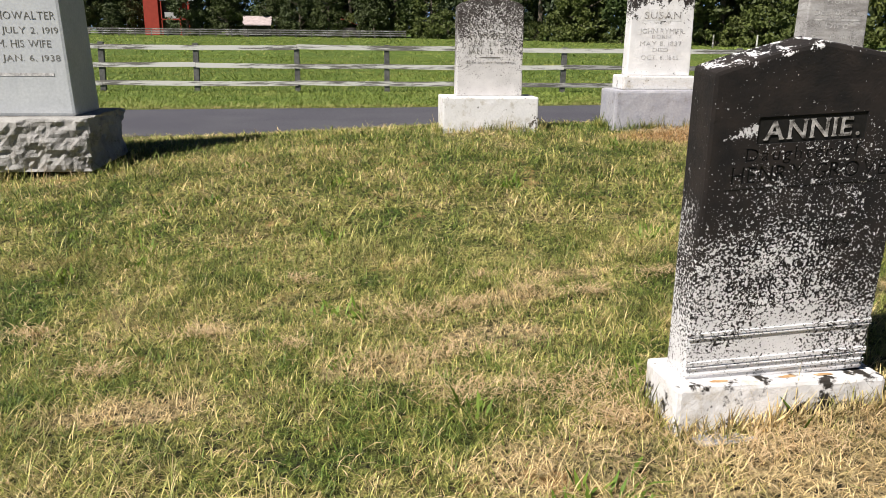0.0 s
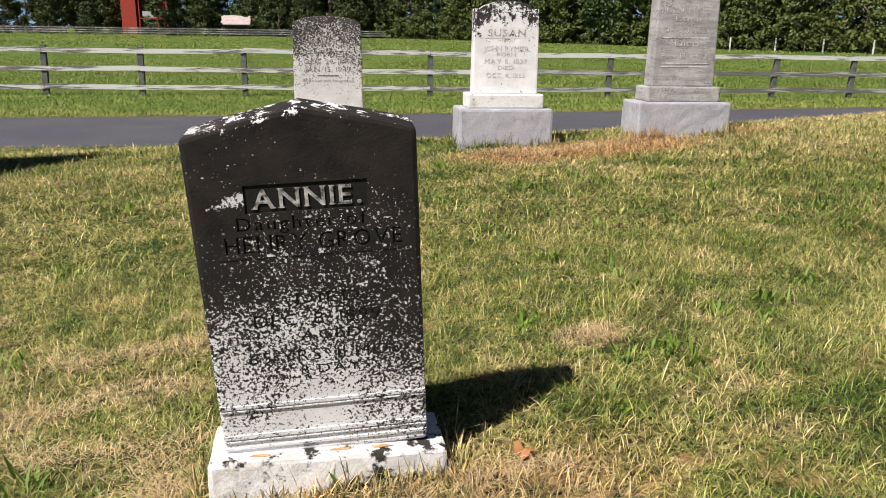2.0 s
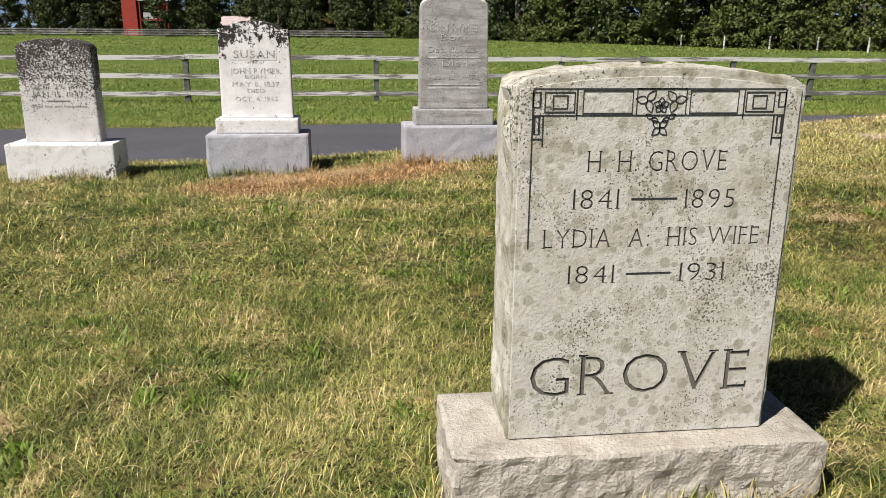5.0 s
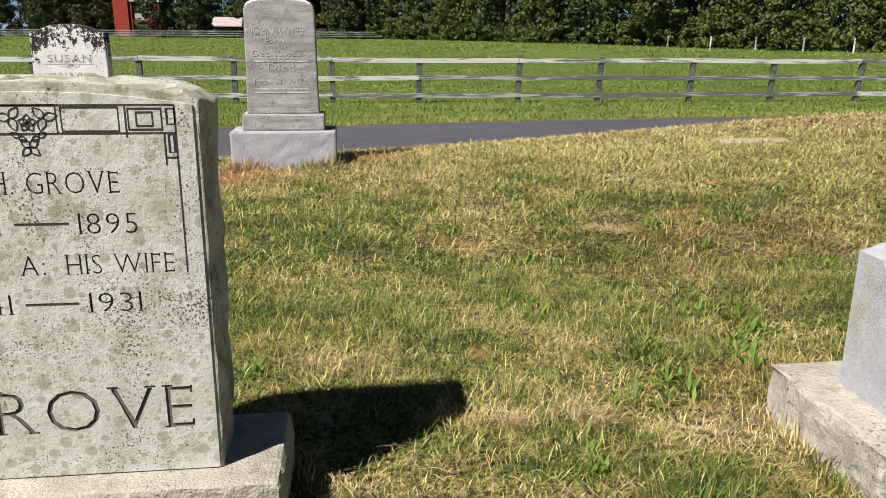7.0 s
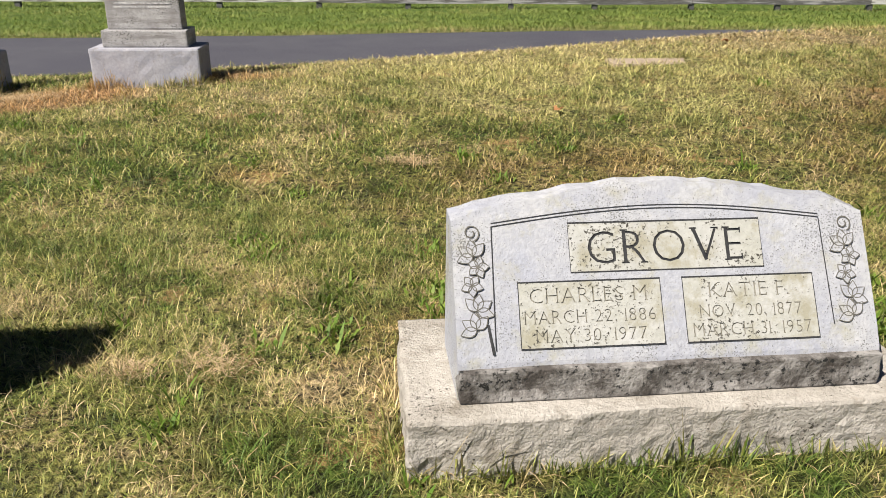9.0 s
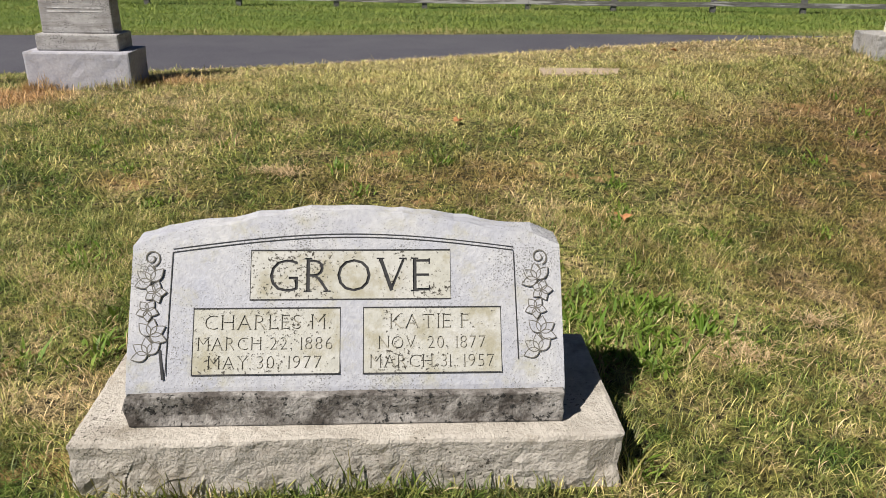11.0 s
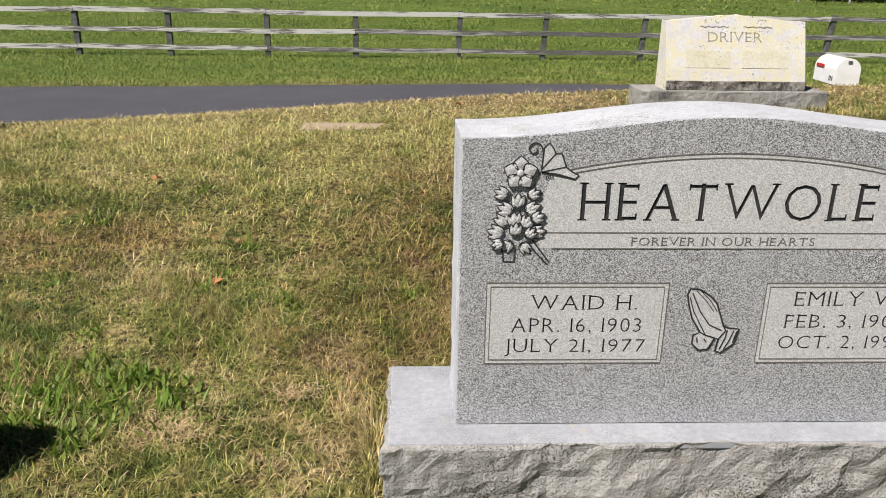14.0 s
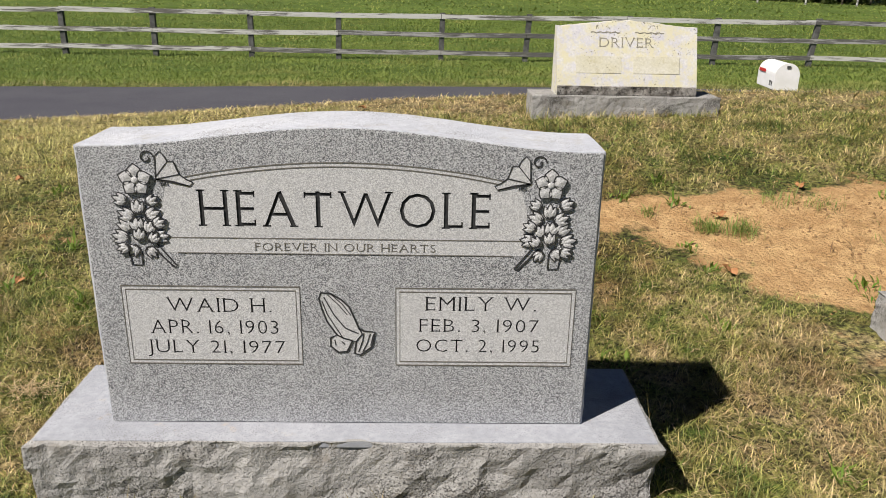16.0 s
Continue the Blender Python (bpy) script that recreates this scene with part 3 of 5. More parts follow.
mossy_rock = stone_mat("dark_pitched_edge", (0.25, 0.235, 0.215), (0.40, 0.38, 0.35), (0.06, 0.05, 0.042), 0.50, (0.03, 0.03, 0.028), 0.58, 60, 0.95, 0.9)
panel_stone = stone_mat("yellowed_panel", (0.42, 0.415, 0.36), (0.48, 0.475, 0.45), (0.30, 0.28, 0.20), 0.54, (0.06, 0.055, 0.045), 0.58, 130, 0.92, 0.3)
white_base = stone_mat("white_marble_base", (0.74, 0.73, 0.73), (0.66, 0.65, 0.64), (0.40, 0.36, 0.29), 0.58, (0.10, 0.085, 0.07), 0.64, 30, 0.85, 0.35)
grey_base = stone_mat("grey_marble_base", (0.34, 0.34, 0.38), (0.45, 0.44, 0.465), (0.22, 0.20, 0.18), 0.60, (0.2, 0.19, 0.18), 0.7, 90, 0.9, 0.3)
crust_die = blackened("black_crusted_marble", 0.410, 0.42, white=(0.80, 0.79, 0.80), side=0.9, right=0.35, scale=150, black=(0.010, 0.009, 0.009), fade=6.0, rim=0.921, splash=(-0.165, 0.738, 0.085, 0.020, 0.7), grit=2.9, cloud=1.15, edge=0.08)
stained_base = stone_mat("stained_white_marble", (0.74, 0.73, 0.73), (0.66, 0.65, 0.64), (0.42, 0.37, 0.29), 0.57, (0.03, 0.026, 0.022), 0.515, 15, 0.85, 0.35)
grey_marble = stone_mat("streaked_grey_marble", (0.33, 0.32, 0.315), (0.47, 0.46, 0.45), (0.20, 0.19, 0.185), 0.59, (0.10, 0.095, 0.09), 0.57, 110, 0.9, 0.3, streak=(0.20, 0.185, 0.175))
ashlar = stone_mat("smooth_grey_granite", (0.44, 0.46, 0.48), (0.50, 0.52, 0.53), (0.36, 0.37, 0.38), 0.62, None, rough=0.6, bump=0.1)
driver_mat = stone_mat("pale_lichened_marble", (0.54, 0.53, 0.58), (0.64, 0.63, 0.60), (0.60, 0.56, 0.37), 0.47, (0.16, 0.15, 0.11), 0.64, 60, 0.9, 0.3)
tan_stone = stone_mat("tan_sandstone", (0.36, 0.28, 0.20), (0.42, 0.34, 0.25), (0.25, 0.19, 0.13), 0.6, None, bump=0.3)


def face_at(y, x=0.0):
    return Matrix.Translation((x, y, 0))


# ---- dark tablet of 1899 ----
st = thing("gravestone", pose(-7.515, -0.19, -0.245, 0, 0, 2.5), "black-crusted white marble tablet on a white marble base", "gravestone")
part("base", box(-0.277, 0.277, -0.04, 0.15, -0.06, 0.118, 0.012, 0.006, 0.06, 3), stained_base, st, "white marble base stained black and orange")
part("footing", box(-0.24, 0.30, -0.10, 0.19, -0.09, -0.004, 0.01, 0.01, 0.06, 4), grey_base, st, "grey footing slab sunk in the grass")
tilt = pose(-0.003, 0.004, 0.112, 6.3, -3.0, -1.5)
prof = outline_of(0.238, 0.0, 0.765, lambda u: 0.055 * (1 - abs(u)) ** 0.85 if abs(u) < 0.82 else 0.055 * 0.18 ** 0.85 * (1 - abs(u)) / 0.18, 0.0)
worn = plain("letter_shade", (0.006, 0.006, 0.005), (0.012, 0.011, 0.010), 90)
die = engraved("tablet", lay(slab(prof, 0.0, 0.105, 0.01, 0.0), tilt), crust_die, worn, st, "black-crusted marble tablet, white and speckled below",
               [("Daughter of", -0.01, 0.565, 0.030, 0.27), ("HENRY GROVE", 0.012, 0.515, 0.038, 0.372), ("DIED", 0.03, 0.388, 0.026, 0.140), ("DEC. 8, 1899.", 0.01, 0.337, 0.030, 0.29), ("AGED", 0.03, 0.298, 0.024, 0.135),
                ("65 YRS. 11 MOS.", 0.02, 0.247, 0.028, 0.35), ("8 DAYS.", 0.04, 0.212, 0.022, 0.17)], tilt, 0.0035, 0.0, 0.12,
               [lay(box(-0.125, 0.13, -0.004, 0.003, 0.603, 0.664, 0.0), tilt)])
white_cut = plain("white_raised_letters", (0.55, 0.53, 0.51), (0.05, 0.045, 0.04), 70)
inscribe(st, white_cut, [("ANNIE.", 0.004, 0.612, 0.042, 0.225)], tilt @ face_at(0.0008), label="raised white letters", bold=0.012, stem=0.16)
part("rule", lay(stroke([(-0.19, 0.503), (0.2, 0.503)], 0.002), tilt @ face_at(-0.0006)), worn, st)
for z, w in ((0.140, 0.008), (0.130, 0.003), (0.060, 0.01), (0.048, 0.003), (0.029, 0.006)):
    part("moulding", lay(stroke([(-0.236 if z < 0.3 else -0.19, z), (0.236 if z < 0.3 else 0.2, z)], w, 0.004), tilt), die.data.materials[0], st)
rust = plain("orange_lichen", (0.34, 0.17, 0.06), (0.46, 0.34, 0.20), 90)
rng = random.Random(5)
for k in range(4):
    bm = bmesh.new()
    bmesh.ops.create_icosphere(bm, subdivisions=2, radius=1.0)
    for v in bm.verts:
        v.co *= 1 + 0.45 * noise.noise(v.co * 2.2 + Vector((k, 0, 0)))
    lay(bm, Matrix.Translation((rng.uniform(-0.17, 0.14), rng.uniform(-0.022, -0.008), 0.119)) @ Matrix.Diagonal((rng.uniform(0.010, 0.028), 0.006, 0.002, 1)))
    part("lichen_patch", bm, rust, st, "orange lichen crust")

# ---- tall lichened stone, 1895 and 1931 ----
st = thing("gravestone", pose(-4.958, -0.178, -0.078) @ Matrix.Scale(0.975, 4), "tall grey lichen-spotted stone with carved border on a rough base", "gravestone")
part("base", box(-0.445, 0.435, -0.08, 0.255, -0.06, 0.2, 0.012, 0.02, 0.045, 11), lichen_base, st, "pale rock-faced stone base")
prof = outline_of(0.312, 0.2, 1.01, lambda u: 0.028 * (1 - u * u) - (0.012 if abs(u) > 0.93 else 0), 0.0, 16)
die = part("tablet", slab(prof, 0.0, 0.19, 0.004, 0.013, 7), lichen_stone, st, "lichen-spotted stone slab with pitched edges")
F = face_at(-0.0046, -0.004)
engraved("dressed_face", slab(outline_of(0.303, 0.203, 0.992, lambda u: 0.025 * (1 - u * u), 0.0, 6), -0.004, 0.03, 0.001), lichen_face, cut_shade, st, "dressed and spotted front face with cut letters", [("H. H. GROVE", 0.003, 0.82, 0.045, 0.305), ("1841", -0.127, 0.740, 0.044, 0.100), ("1895", 0.127, 0.738, 0.044, 0.112),
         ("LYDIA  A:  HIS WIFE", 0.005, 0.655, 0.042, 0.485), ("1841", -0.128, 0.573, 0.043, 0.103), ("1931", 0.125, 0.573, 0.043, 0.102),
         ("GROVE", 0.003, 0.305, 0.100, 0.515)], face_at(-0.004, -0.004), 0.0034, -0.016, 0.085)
for z in (0.761, 0.594):
    part("dash", lay(stroke([(-0.05, z), (0.052, z)], 0.004), F), cut_dark, st)
lines = []
for x0, x1, z0, z1 in ((-0.272, -0.257, 0.955, 0.985), (-0.247, -0.185, 0.945, 0.985), (-0.23, -0.20, 0.952, 0.978), (-0.167, -0.062, 0.942, 0.988), (0.062, 0.167, 0.942, 0.988),
                       (0.185, 0.247, 0.945, 0.985), (0.20, 0.23, 0.952, 0.978), (0.257, 0.272, 0.955, 0.985), (-0.268, -0.258, 0.90, 0.935), (0.258, 0.268, 0.90, 0.935), (-0.053, 0.053, 0.938, 0.992)):
    lines.append(frame_lines(x0, x1, z0, z1, 0.0026))
for sgn in (-1, 1):
    lines += [stroke([(sgn * 0.272, 0.99), (sgn * 0.272, 0.655)], 0.0026), stroke([(sgn * 0.25, 0.938), (sgn * 0.25, 0.875)], 0.0026), stroke([(sgn * 0.18, 0.99), (sgn * 0.18, 0.93)], 0.0026), stroke([(sgn * 0.272, 0.89), (sgn * 0.25, 0.89)], 0.003)]
lines += [stroke([(-0.272, 0.992), (0.272, 0.992)], 0.0026), stroke([(-0.272, 0.938), (-0.055, 0.938)], 0.0026), stroke([(0.055, 0.938), (0.272, 0.938)], 0.0026)]
# grooves drawn as dark strips, their shade in the colour
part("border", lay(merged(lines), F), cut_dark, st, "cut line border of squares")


def leaf_shape(px, pz, r, a, fat):
    """Outline of a pointed petal that grows from (px, pz) in direction a."""
    up = [(r * i / 8, fat * r * math.sin(math.pi * (i / 8) ** 0.8)) for i in range(9)]
    ring = up + [(u, -v) for u, v in up[-2:0:-1]]
    return [(px + u * math.cos(a) - v * math.sin(a), pz + u * math.sin(a) + v * math.cos(a)) for u, v in ring]


def petals(cx, cz, r, n, turn=0.0, w=0.0025, fat=0.30):
    """Outlines of n pointed petals round a centre."""
    return [stroke(leaf_shape(cx, cz, r, turn + 2 * math.pi * k / n, fat), w, closed=True) for k in range(n)]


part("flower_carving", lay(merged(petals(0, 0.958, 0.017, 5, 0.3, 0.0022, 0.4) + petals(-0.030, 0.968, 0.026, 3, 0.9, 0.0022) + petals(0.030, 0.968, 0.026, 3, 0.2, 0.0022) + petals(0, 0.912, 0.022, 4, 0.8) + petals(-0.018, 0.932, 0.016, 2, 2.6) + petals(0.018, 0.932, 0.016, 2, 0.5)), F), cut_dark, st, "small cut flowers and leaves")
tagged(st, group="near row of gravestones")

def spray(cx, zb, sgn, parent, mat, line_mat, face, k=1.0, line=0.0026):
    """Carved bouquet from zb upwards: a five-petalled blossom above pairs of tulip-like buds."""
    shapes = []
    for dx, dz, a, r in ((-0.012, 0.0, -2.3, 0.036), (0.010, -0.004, -0.9, 0.034), (-0.030, 0.016, 2.9, 0.044), (0.028, 0.020, 0.15, 0.040), (-0.020, 0.038, 2.3, 0.046), (0.012, 0.030, 1.1, 0.040), (-0.004, 0.034, 1.8, 0.042),
                         (-0.012, 0.068, 2.7, 0.042), (0.014, 0.070, 0.45, 0.042), (-0.002, 0.078, 1.57, 0.040), (-0.024, 0.108, 2.75, 0.038), (0.020, 0.104, 0.6, 0.034), (0.030, 0.050, 0.5, 0.036), (-0.006, 0.012, 1.5, 0.036), (0.020, 0.008, 0.9, 0.034), (-0.030, -0.002, 3.4, 0.034)):
        for turn, f in ((-0.42, 0.9), (0.42, 0.9), (0.0, 1.0)):
            shapes.append((cx + k * sgn * -dx, zb + k * dz, k * r * f, (a if sgn < 0 else math.pi - a) + turn, 0.25))
    shapes += [(cx + 0.006 * k * math.cos(a), zb + k * 0.162 + 0.006 * k * math.sin(a), 0.034 * k, a, 0.52) for a in (math.pi / 2 + n * 2 * math.pi / 5 for n in range(5))]
    for n, (px, pz, r, a, fat) in enumerate(shapes):
        ring = leaf_shape(px, pz, r, a, fat)
        bm = bmesh.new()
        rim = [bm.verts.new((x, -0.001 - 0.0001 * n, z)) for x, z in ring]
        top = bm.verts.new((px + 0.5 * r * math.cos(a), -0.0036 - 0.0001 * n, pz + 0.5 * r * math.sin(a)))
        foot = [bm.verts.new((x, 0.003, z)) for x, z in ring]
        for m in range(len(ring)):
            q = (m + 1) % len(ring)
            bm.faces.new((rim[m], rim[q], top))
            bm.faces.new((rim[q], rim[m], foot[m], foot[q]))
        bmesh.ops.recalc_face_normals(bm, faces=bm.faces[:])
        part("petal", lay(bm, face), mat, parent, "carved stone petal")
        part("petal_outline", lay(stroke(ring, line, closed=True), face @ face_at(-0.0016 - 0.0001 * n)), line_mat, parent)
    heart = bmesh.new()
    bmesh.ops.create_icosphere(heart, subdivisions=2, radius=0.0085 * k)
    lay(heart, face @ Matrix.Translation((cx, -0.0065, zb + 0.162 * k)) @ Matrix.Diagonal((1, 0.4, 1, 1)))
    part("flower_centre", heart, mat, parent, "carved round flower centre")
    curl = [(cx - k * sgn * 0.03 + k * 0.018 * (1 - j / 28) * math.cos(j / 3.0), zb + k * (0.215 + 0.018 * (1 - j / 28) * math.sin(j / 3.0))) for j in range(22)]
    part("tendril", lay(stroke(curl, line * 1.2), face @ face_at(-0.0018)), line_mat, parent)


# ---- slanted double stone, 1977 and 1957 ----
st = thing("gravestone", pose(-2.572, -0.195, -0.007, 0, 0, 1.5) @ Matrix.Scale(0.98, 4), "low slanted grey stone with floral borders on a wide base", "gravestone")
part("base", box(-0.635, 0.655, -0.076, 0.42, -0.08, 0.135, 0.012, 0.014, 0.05, 21), lichen_base, st, "broad weathered stone base")
half, zb, zt = 0.515, 0.135, 0.53


def slant_die(half, zb, zband, zt, depth_top, back, top, seed=0, rough=0.008):
    """A slant marker: pitched band at the foot, sloping face, arched top."""
    bm = bmesh.new()
    n, rows = 32, []
    for i in range(n + 1):
        u = -1 + 2 * i / n
        x = half * u
        t = top(u) + 0.7 * rough * (noise.noise(Vector((x * 16, seed, 0))) + 0.6 * noise.noise(Vector((x * 45, 0, seed))))
        col = [(x, 0.0, zb), (x, 0.0, zband - 0.012), (x, 0.004, zband)]
        for k in range(1, 7):
            col.append((x, depth_top * (t - zband) / (zt - zband) * k / 6, zband + (t - zband) * k / 6))
        for k in range(1, 5):
            yt = depth_top * (t - zband) / (zt - zband)
            col.append((x, yt + (back - yt) * k / 4, t + 0.006 * noise.noise(Vector((x * 12, k, seed)))))
        col.append((x, back, zb))
        rows.append([bm.verts.new(p) for p in col])
    m = len(rows[0])
    for i in range(n):
        for k in range(m - 1):
            bm.faces.new((rows[i][k], rows[i + 1][k], rows[i + 1][k + 1], rows[i][k + 1]))
        bm.faces.new((rows[i][0], rows[i][-1], rows[i + 1][-1], rows[i + 1][0]))
    bm.faces.new(rows[0])
    bm.faces.new(rows[-1][::-1])
    bmesh.ops.recalc_face_normals(bm, faces=bm.faces[:])
    return bm


topline = lambda u: 0.531 + 0.055 * (0.5 + 0.5 * math.cos(math.pi * u)) ** 0.8 - (0.02 * max(0, abs(u) - 0.9) / 0.1)
band = box(-0.512, 0.512, -0.022, 0.004, 0.137, 0.218, 0.004, 0.014, 0.03, 31)
part("pitched_band", band, mossy_rock, st, "dark rock-pitched lower edge")
slope = math.atan2(0.53 - 0.228, 0.195)
S = Matrix.Translation((0, 0.0, 0.228)) @ Matrix.Rotation(-(math.pi / 2 - slope), 4, "X")
FS = S @ Matrix.Translation((0, -0.0016, 0))
# mid-dark floor colour paints the shade inside the small letters
cut_shade_mid = plain("cut_shade_mid_floor", (0.20, 0.19, 0.15), (0.32, 0.30, 0.25), 80)
FP = S @ face_at(0.0004)
PANELS = ((-0.235, 0.245, 0.206, 0.326), (-0.365, -0.02, 0.030, 0.186), (0.035, 0.365, 0.030, 0.186))
engraved("slant_stone", slant_die(half, zb, 0.228, zt, 0.195, 0.27, topline, 3), blue_marble, panel_stone, st, "blue-grey slanted face with dark lichen", [], S, extra=[lay(add_block(x0, x1, -0.004, 0.0044, z0, z1), S) for x0, x1, z0, z1 in PANELS])
for (x0, x1, z0, z1), stem, rows in ((PANELS[0], 0.11, [("GROVE", 0.003, 0.224, 0.083, 0.385)]),
                               (PANELS[1], 0.0, [("CHARLES M.", -0.19, 0.135, 0.036, 0.295), ("MARCH 22, 1886", -0.195, 0.087, 0.031, 0.315), ("MAY 30, 1977", -0.195, 0.043, 0.031, 0.265)]),
                               (PANELS[2], 0.0, [("KATIE F.", 0.2, 0.135, 0.036, 0.20), ("NOV. 20, 1877", 0.2, 0.087, 0.031, 0.255), ("MARCH 31, 1957", 0.2, 0.043, 0.031, 0.295)])):
    # cuts hold no paint; the darker floors carry their shade as colour
    engraved("panel", lay(add_block(x0, x1, 0.0004, 0.0046, z0, z1), S), panel_stone, cut_shade_mid if stem == 0 else cut_dark, st, "yellowed panel with cut letters", rows, FP, 0.003, -0.018, stem)
    part("panel_frame", lay(frame_lines(x0, x1, z0, z1, 0.0026), S @ face_at(-0.0002)), cut_dark, st)
arc = [(x, 0.322 + 0.036 * math.cos(x / 0.42 * math.pi / 2)) for x in np.linspace(-0.42, 0.40, 17)]
part("border", lay(merged([stroke(arc, 0.0022), stroke([(x, z + 0.008) for x, z in arc], 0.002), stroke([(-0.42, 0.322), (-0.425, 0.03)], 0.0022), stroke([(0.40, 0.322), (0.405, 0.06)], 0.0022)]), FS), cut_dark, st, "cut arched border line")


def vine(cx, z0, z1, sgn, parent, face):
    """Carved climbing vine: blossoms and broad leaves alternating along a stem, ending in a volute."""
    n, m = 5, 0
    stem = [(cx + 0.008 * math.sin(5.0 * k / 24 * math.pi), z0 + (z1 - z0) * k / 24) for k in range(25)]
    part("stem", lay(stroke(stem, 0.003), face), cut_shade, parent)
    for i in range(n):
        side = 1 if i % 2 else -1
        px, pz = cx + side * 0.008, z0 + (z1 - z0) * (i + 0.5) / n
        leaves = [(px, pz, 0.027, a + 0.3 * i, 0.36) for a in (0.4, 1.65, 2.9, 4.2, 5.4)] if i in (2, 3) else [(px - side * 0.006, pz - 0.016, 0.040, math.pi / 2 - side * t, 0.30) for t in (0.15, 1.0, 1.9, -0.75)]
        for qx, qz, r, a, fat in leaves:
            ring = leaf_shape(qx, qz, r, a, fat)
            m += 1
            part("petal", lay(slab(ring, -0.0014 - 0.00008 * m, 0.003, 0.0), face), blue_marble, parent, "carved stone petal")
            part("petal_outline", lay(stroke(ring, 0.0022, closed=True), face @ face_at(-0.0014 - 0.00008 * m)), cut_shade, parent)
    curl = [(cx + sgn * 0.004 + 0.021 * (1 - j / 34) * math.cos(sgn * (j / 3.0 - 1.2)), z1 + 0.018 + 0.021 * (1 - j / 34) * math.sin(j / 3.0 - 1.2)) for j in range(26)]
    part("tendril", lay(stroke(curl, 0.0032), face @ face_at(-0.0008)), cut_shade, parent)


vine(-0.465, 0.075, 0.290, -1, st, FS)
vine(0.458, 0.075, 0.290, 1, st, FS)
part("stem", lay(stroke([(-0.44, 0.09), (-0.43, 0.02)], 0.006), FS), cut_dark, st)
tagged(st, group="near row of gravestones")

# ---- grey granite double stone, 1977 and 1995 ----
st = thing("gravestone", pose(0.0, 0.0, 0.0), "large grey granite stone with serpentine top on a pitched base", "gravestone")
part("base", box(-0.79, 0.805, -0.092, 0.32, -0.08, 0.218, 0.008, 0.024, 0.035, 41), gran_rock, st, "rock-pitched grey granite base")
part("base_top", box(-0.782, 0.797, -0.084, 0.312, 0.2, 0.2205, 0.003), gran_top, st, "sawn granite top of the base")
serp = lambda u: 0.05 * (0.5 + 0.5 * math.cos(math.pi * min(1, abs(u) / 0.97)))
prof = outline_of(0.618, 0.2205, 0.952, serp, 0.0, 14)
part("die", slab(prof, 0.004, 0.235, 0.003, 0.005, 9, rough_top=False), gran_side, st, "granite block with pitched edges and sawn top")
arch = [(x, 0.872 + 0.047 * math.cos((x - 0.005) / 0.40 * math.pi / 2) ** 0.8) for x in np.linspace(-0.385, 0.395, 25)]
pan = [(-0.43, 0.692), (0.44, 0.692), (0.44, 0.80), (0.42, 0.868)] + arch[::-1] + [(-0.41, 0.868), (-0.43, 0.80)]
FG = face_at(-0.0004)
BOXES = ((-0.548, -0.112), (0.125, 0.572))
cuts = [slab(pan, -0.004, 0.0034, 0.0)] + [add_block(x0, x1, -0.004, 0.0034, 0.393, 0.605) for x0, x1 in BOXES]
engraved("steeled_face", slab(outline_of(0.612, 0.2225, 0.949, serp, 0.0, 4), 0.0, 0.02, 0.001), gran_dark, gran_light, st, "dark steeled granite front with frosted panels let in", [], FG, extra=cuts)
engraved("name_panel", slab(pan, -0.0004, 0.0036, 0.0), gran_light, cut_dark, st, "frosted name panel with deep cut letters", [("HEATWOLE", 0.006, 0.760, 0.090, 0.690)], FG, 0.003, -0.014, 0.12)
DATES = ([("WAID H.", -0.311, 0.536, 0.038, 0.255), ("APR. 16, 1903", -0.327, 0.477, 0.038, 0.315), ("JULY 21, 1977", -0.327, 0.423, 0.036, 0.345)],
         [("EMILY W.", 0.338, 0.545, 0.038, 0.275), ("FEB. 3, 1907", 0.335, 0.487, 0.036, 0.300), ("OCT. 2, 1995", 0.333, 0.431, 0.036, 0.312)])
for (x0, x1), rows in zip(BOXES, DATES):
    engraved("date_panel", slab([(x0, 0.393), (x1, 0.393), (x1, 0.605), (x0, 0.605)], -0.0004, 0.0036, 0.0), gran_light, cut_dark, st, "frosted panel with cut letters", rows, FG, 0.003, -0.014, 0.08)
    part("panel_frame", lay(merged([frame_lines(x0, x1, 0.393, 0.605, 0.0025), frame_lines(x0 + 0.01, x1 - 0.01, 0.403, 0.595, 0.002)]), face_at(-0.0008)), cut_grey, st)


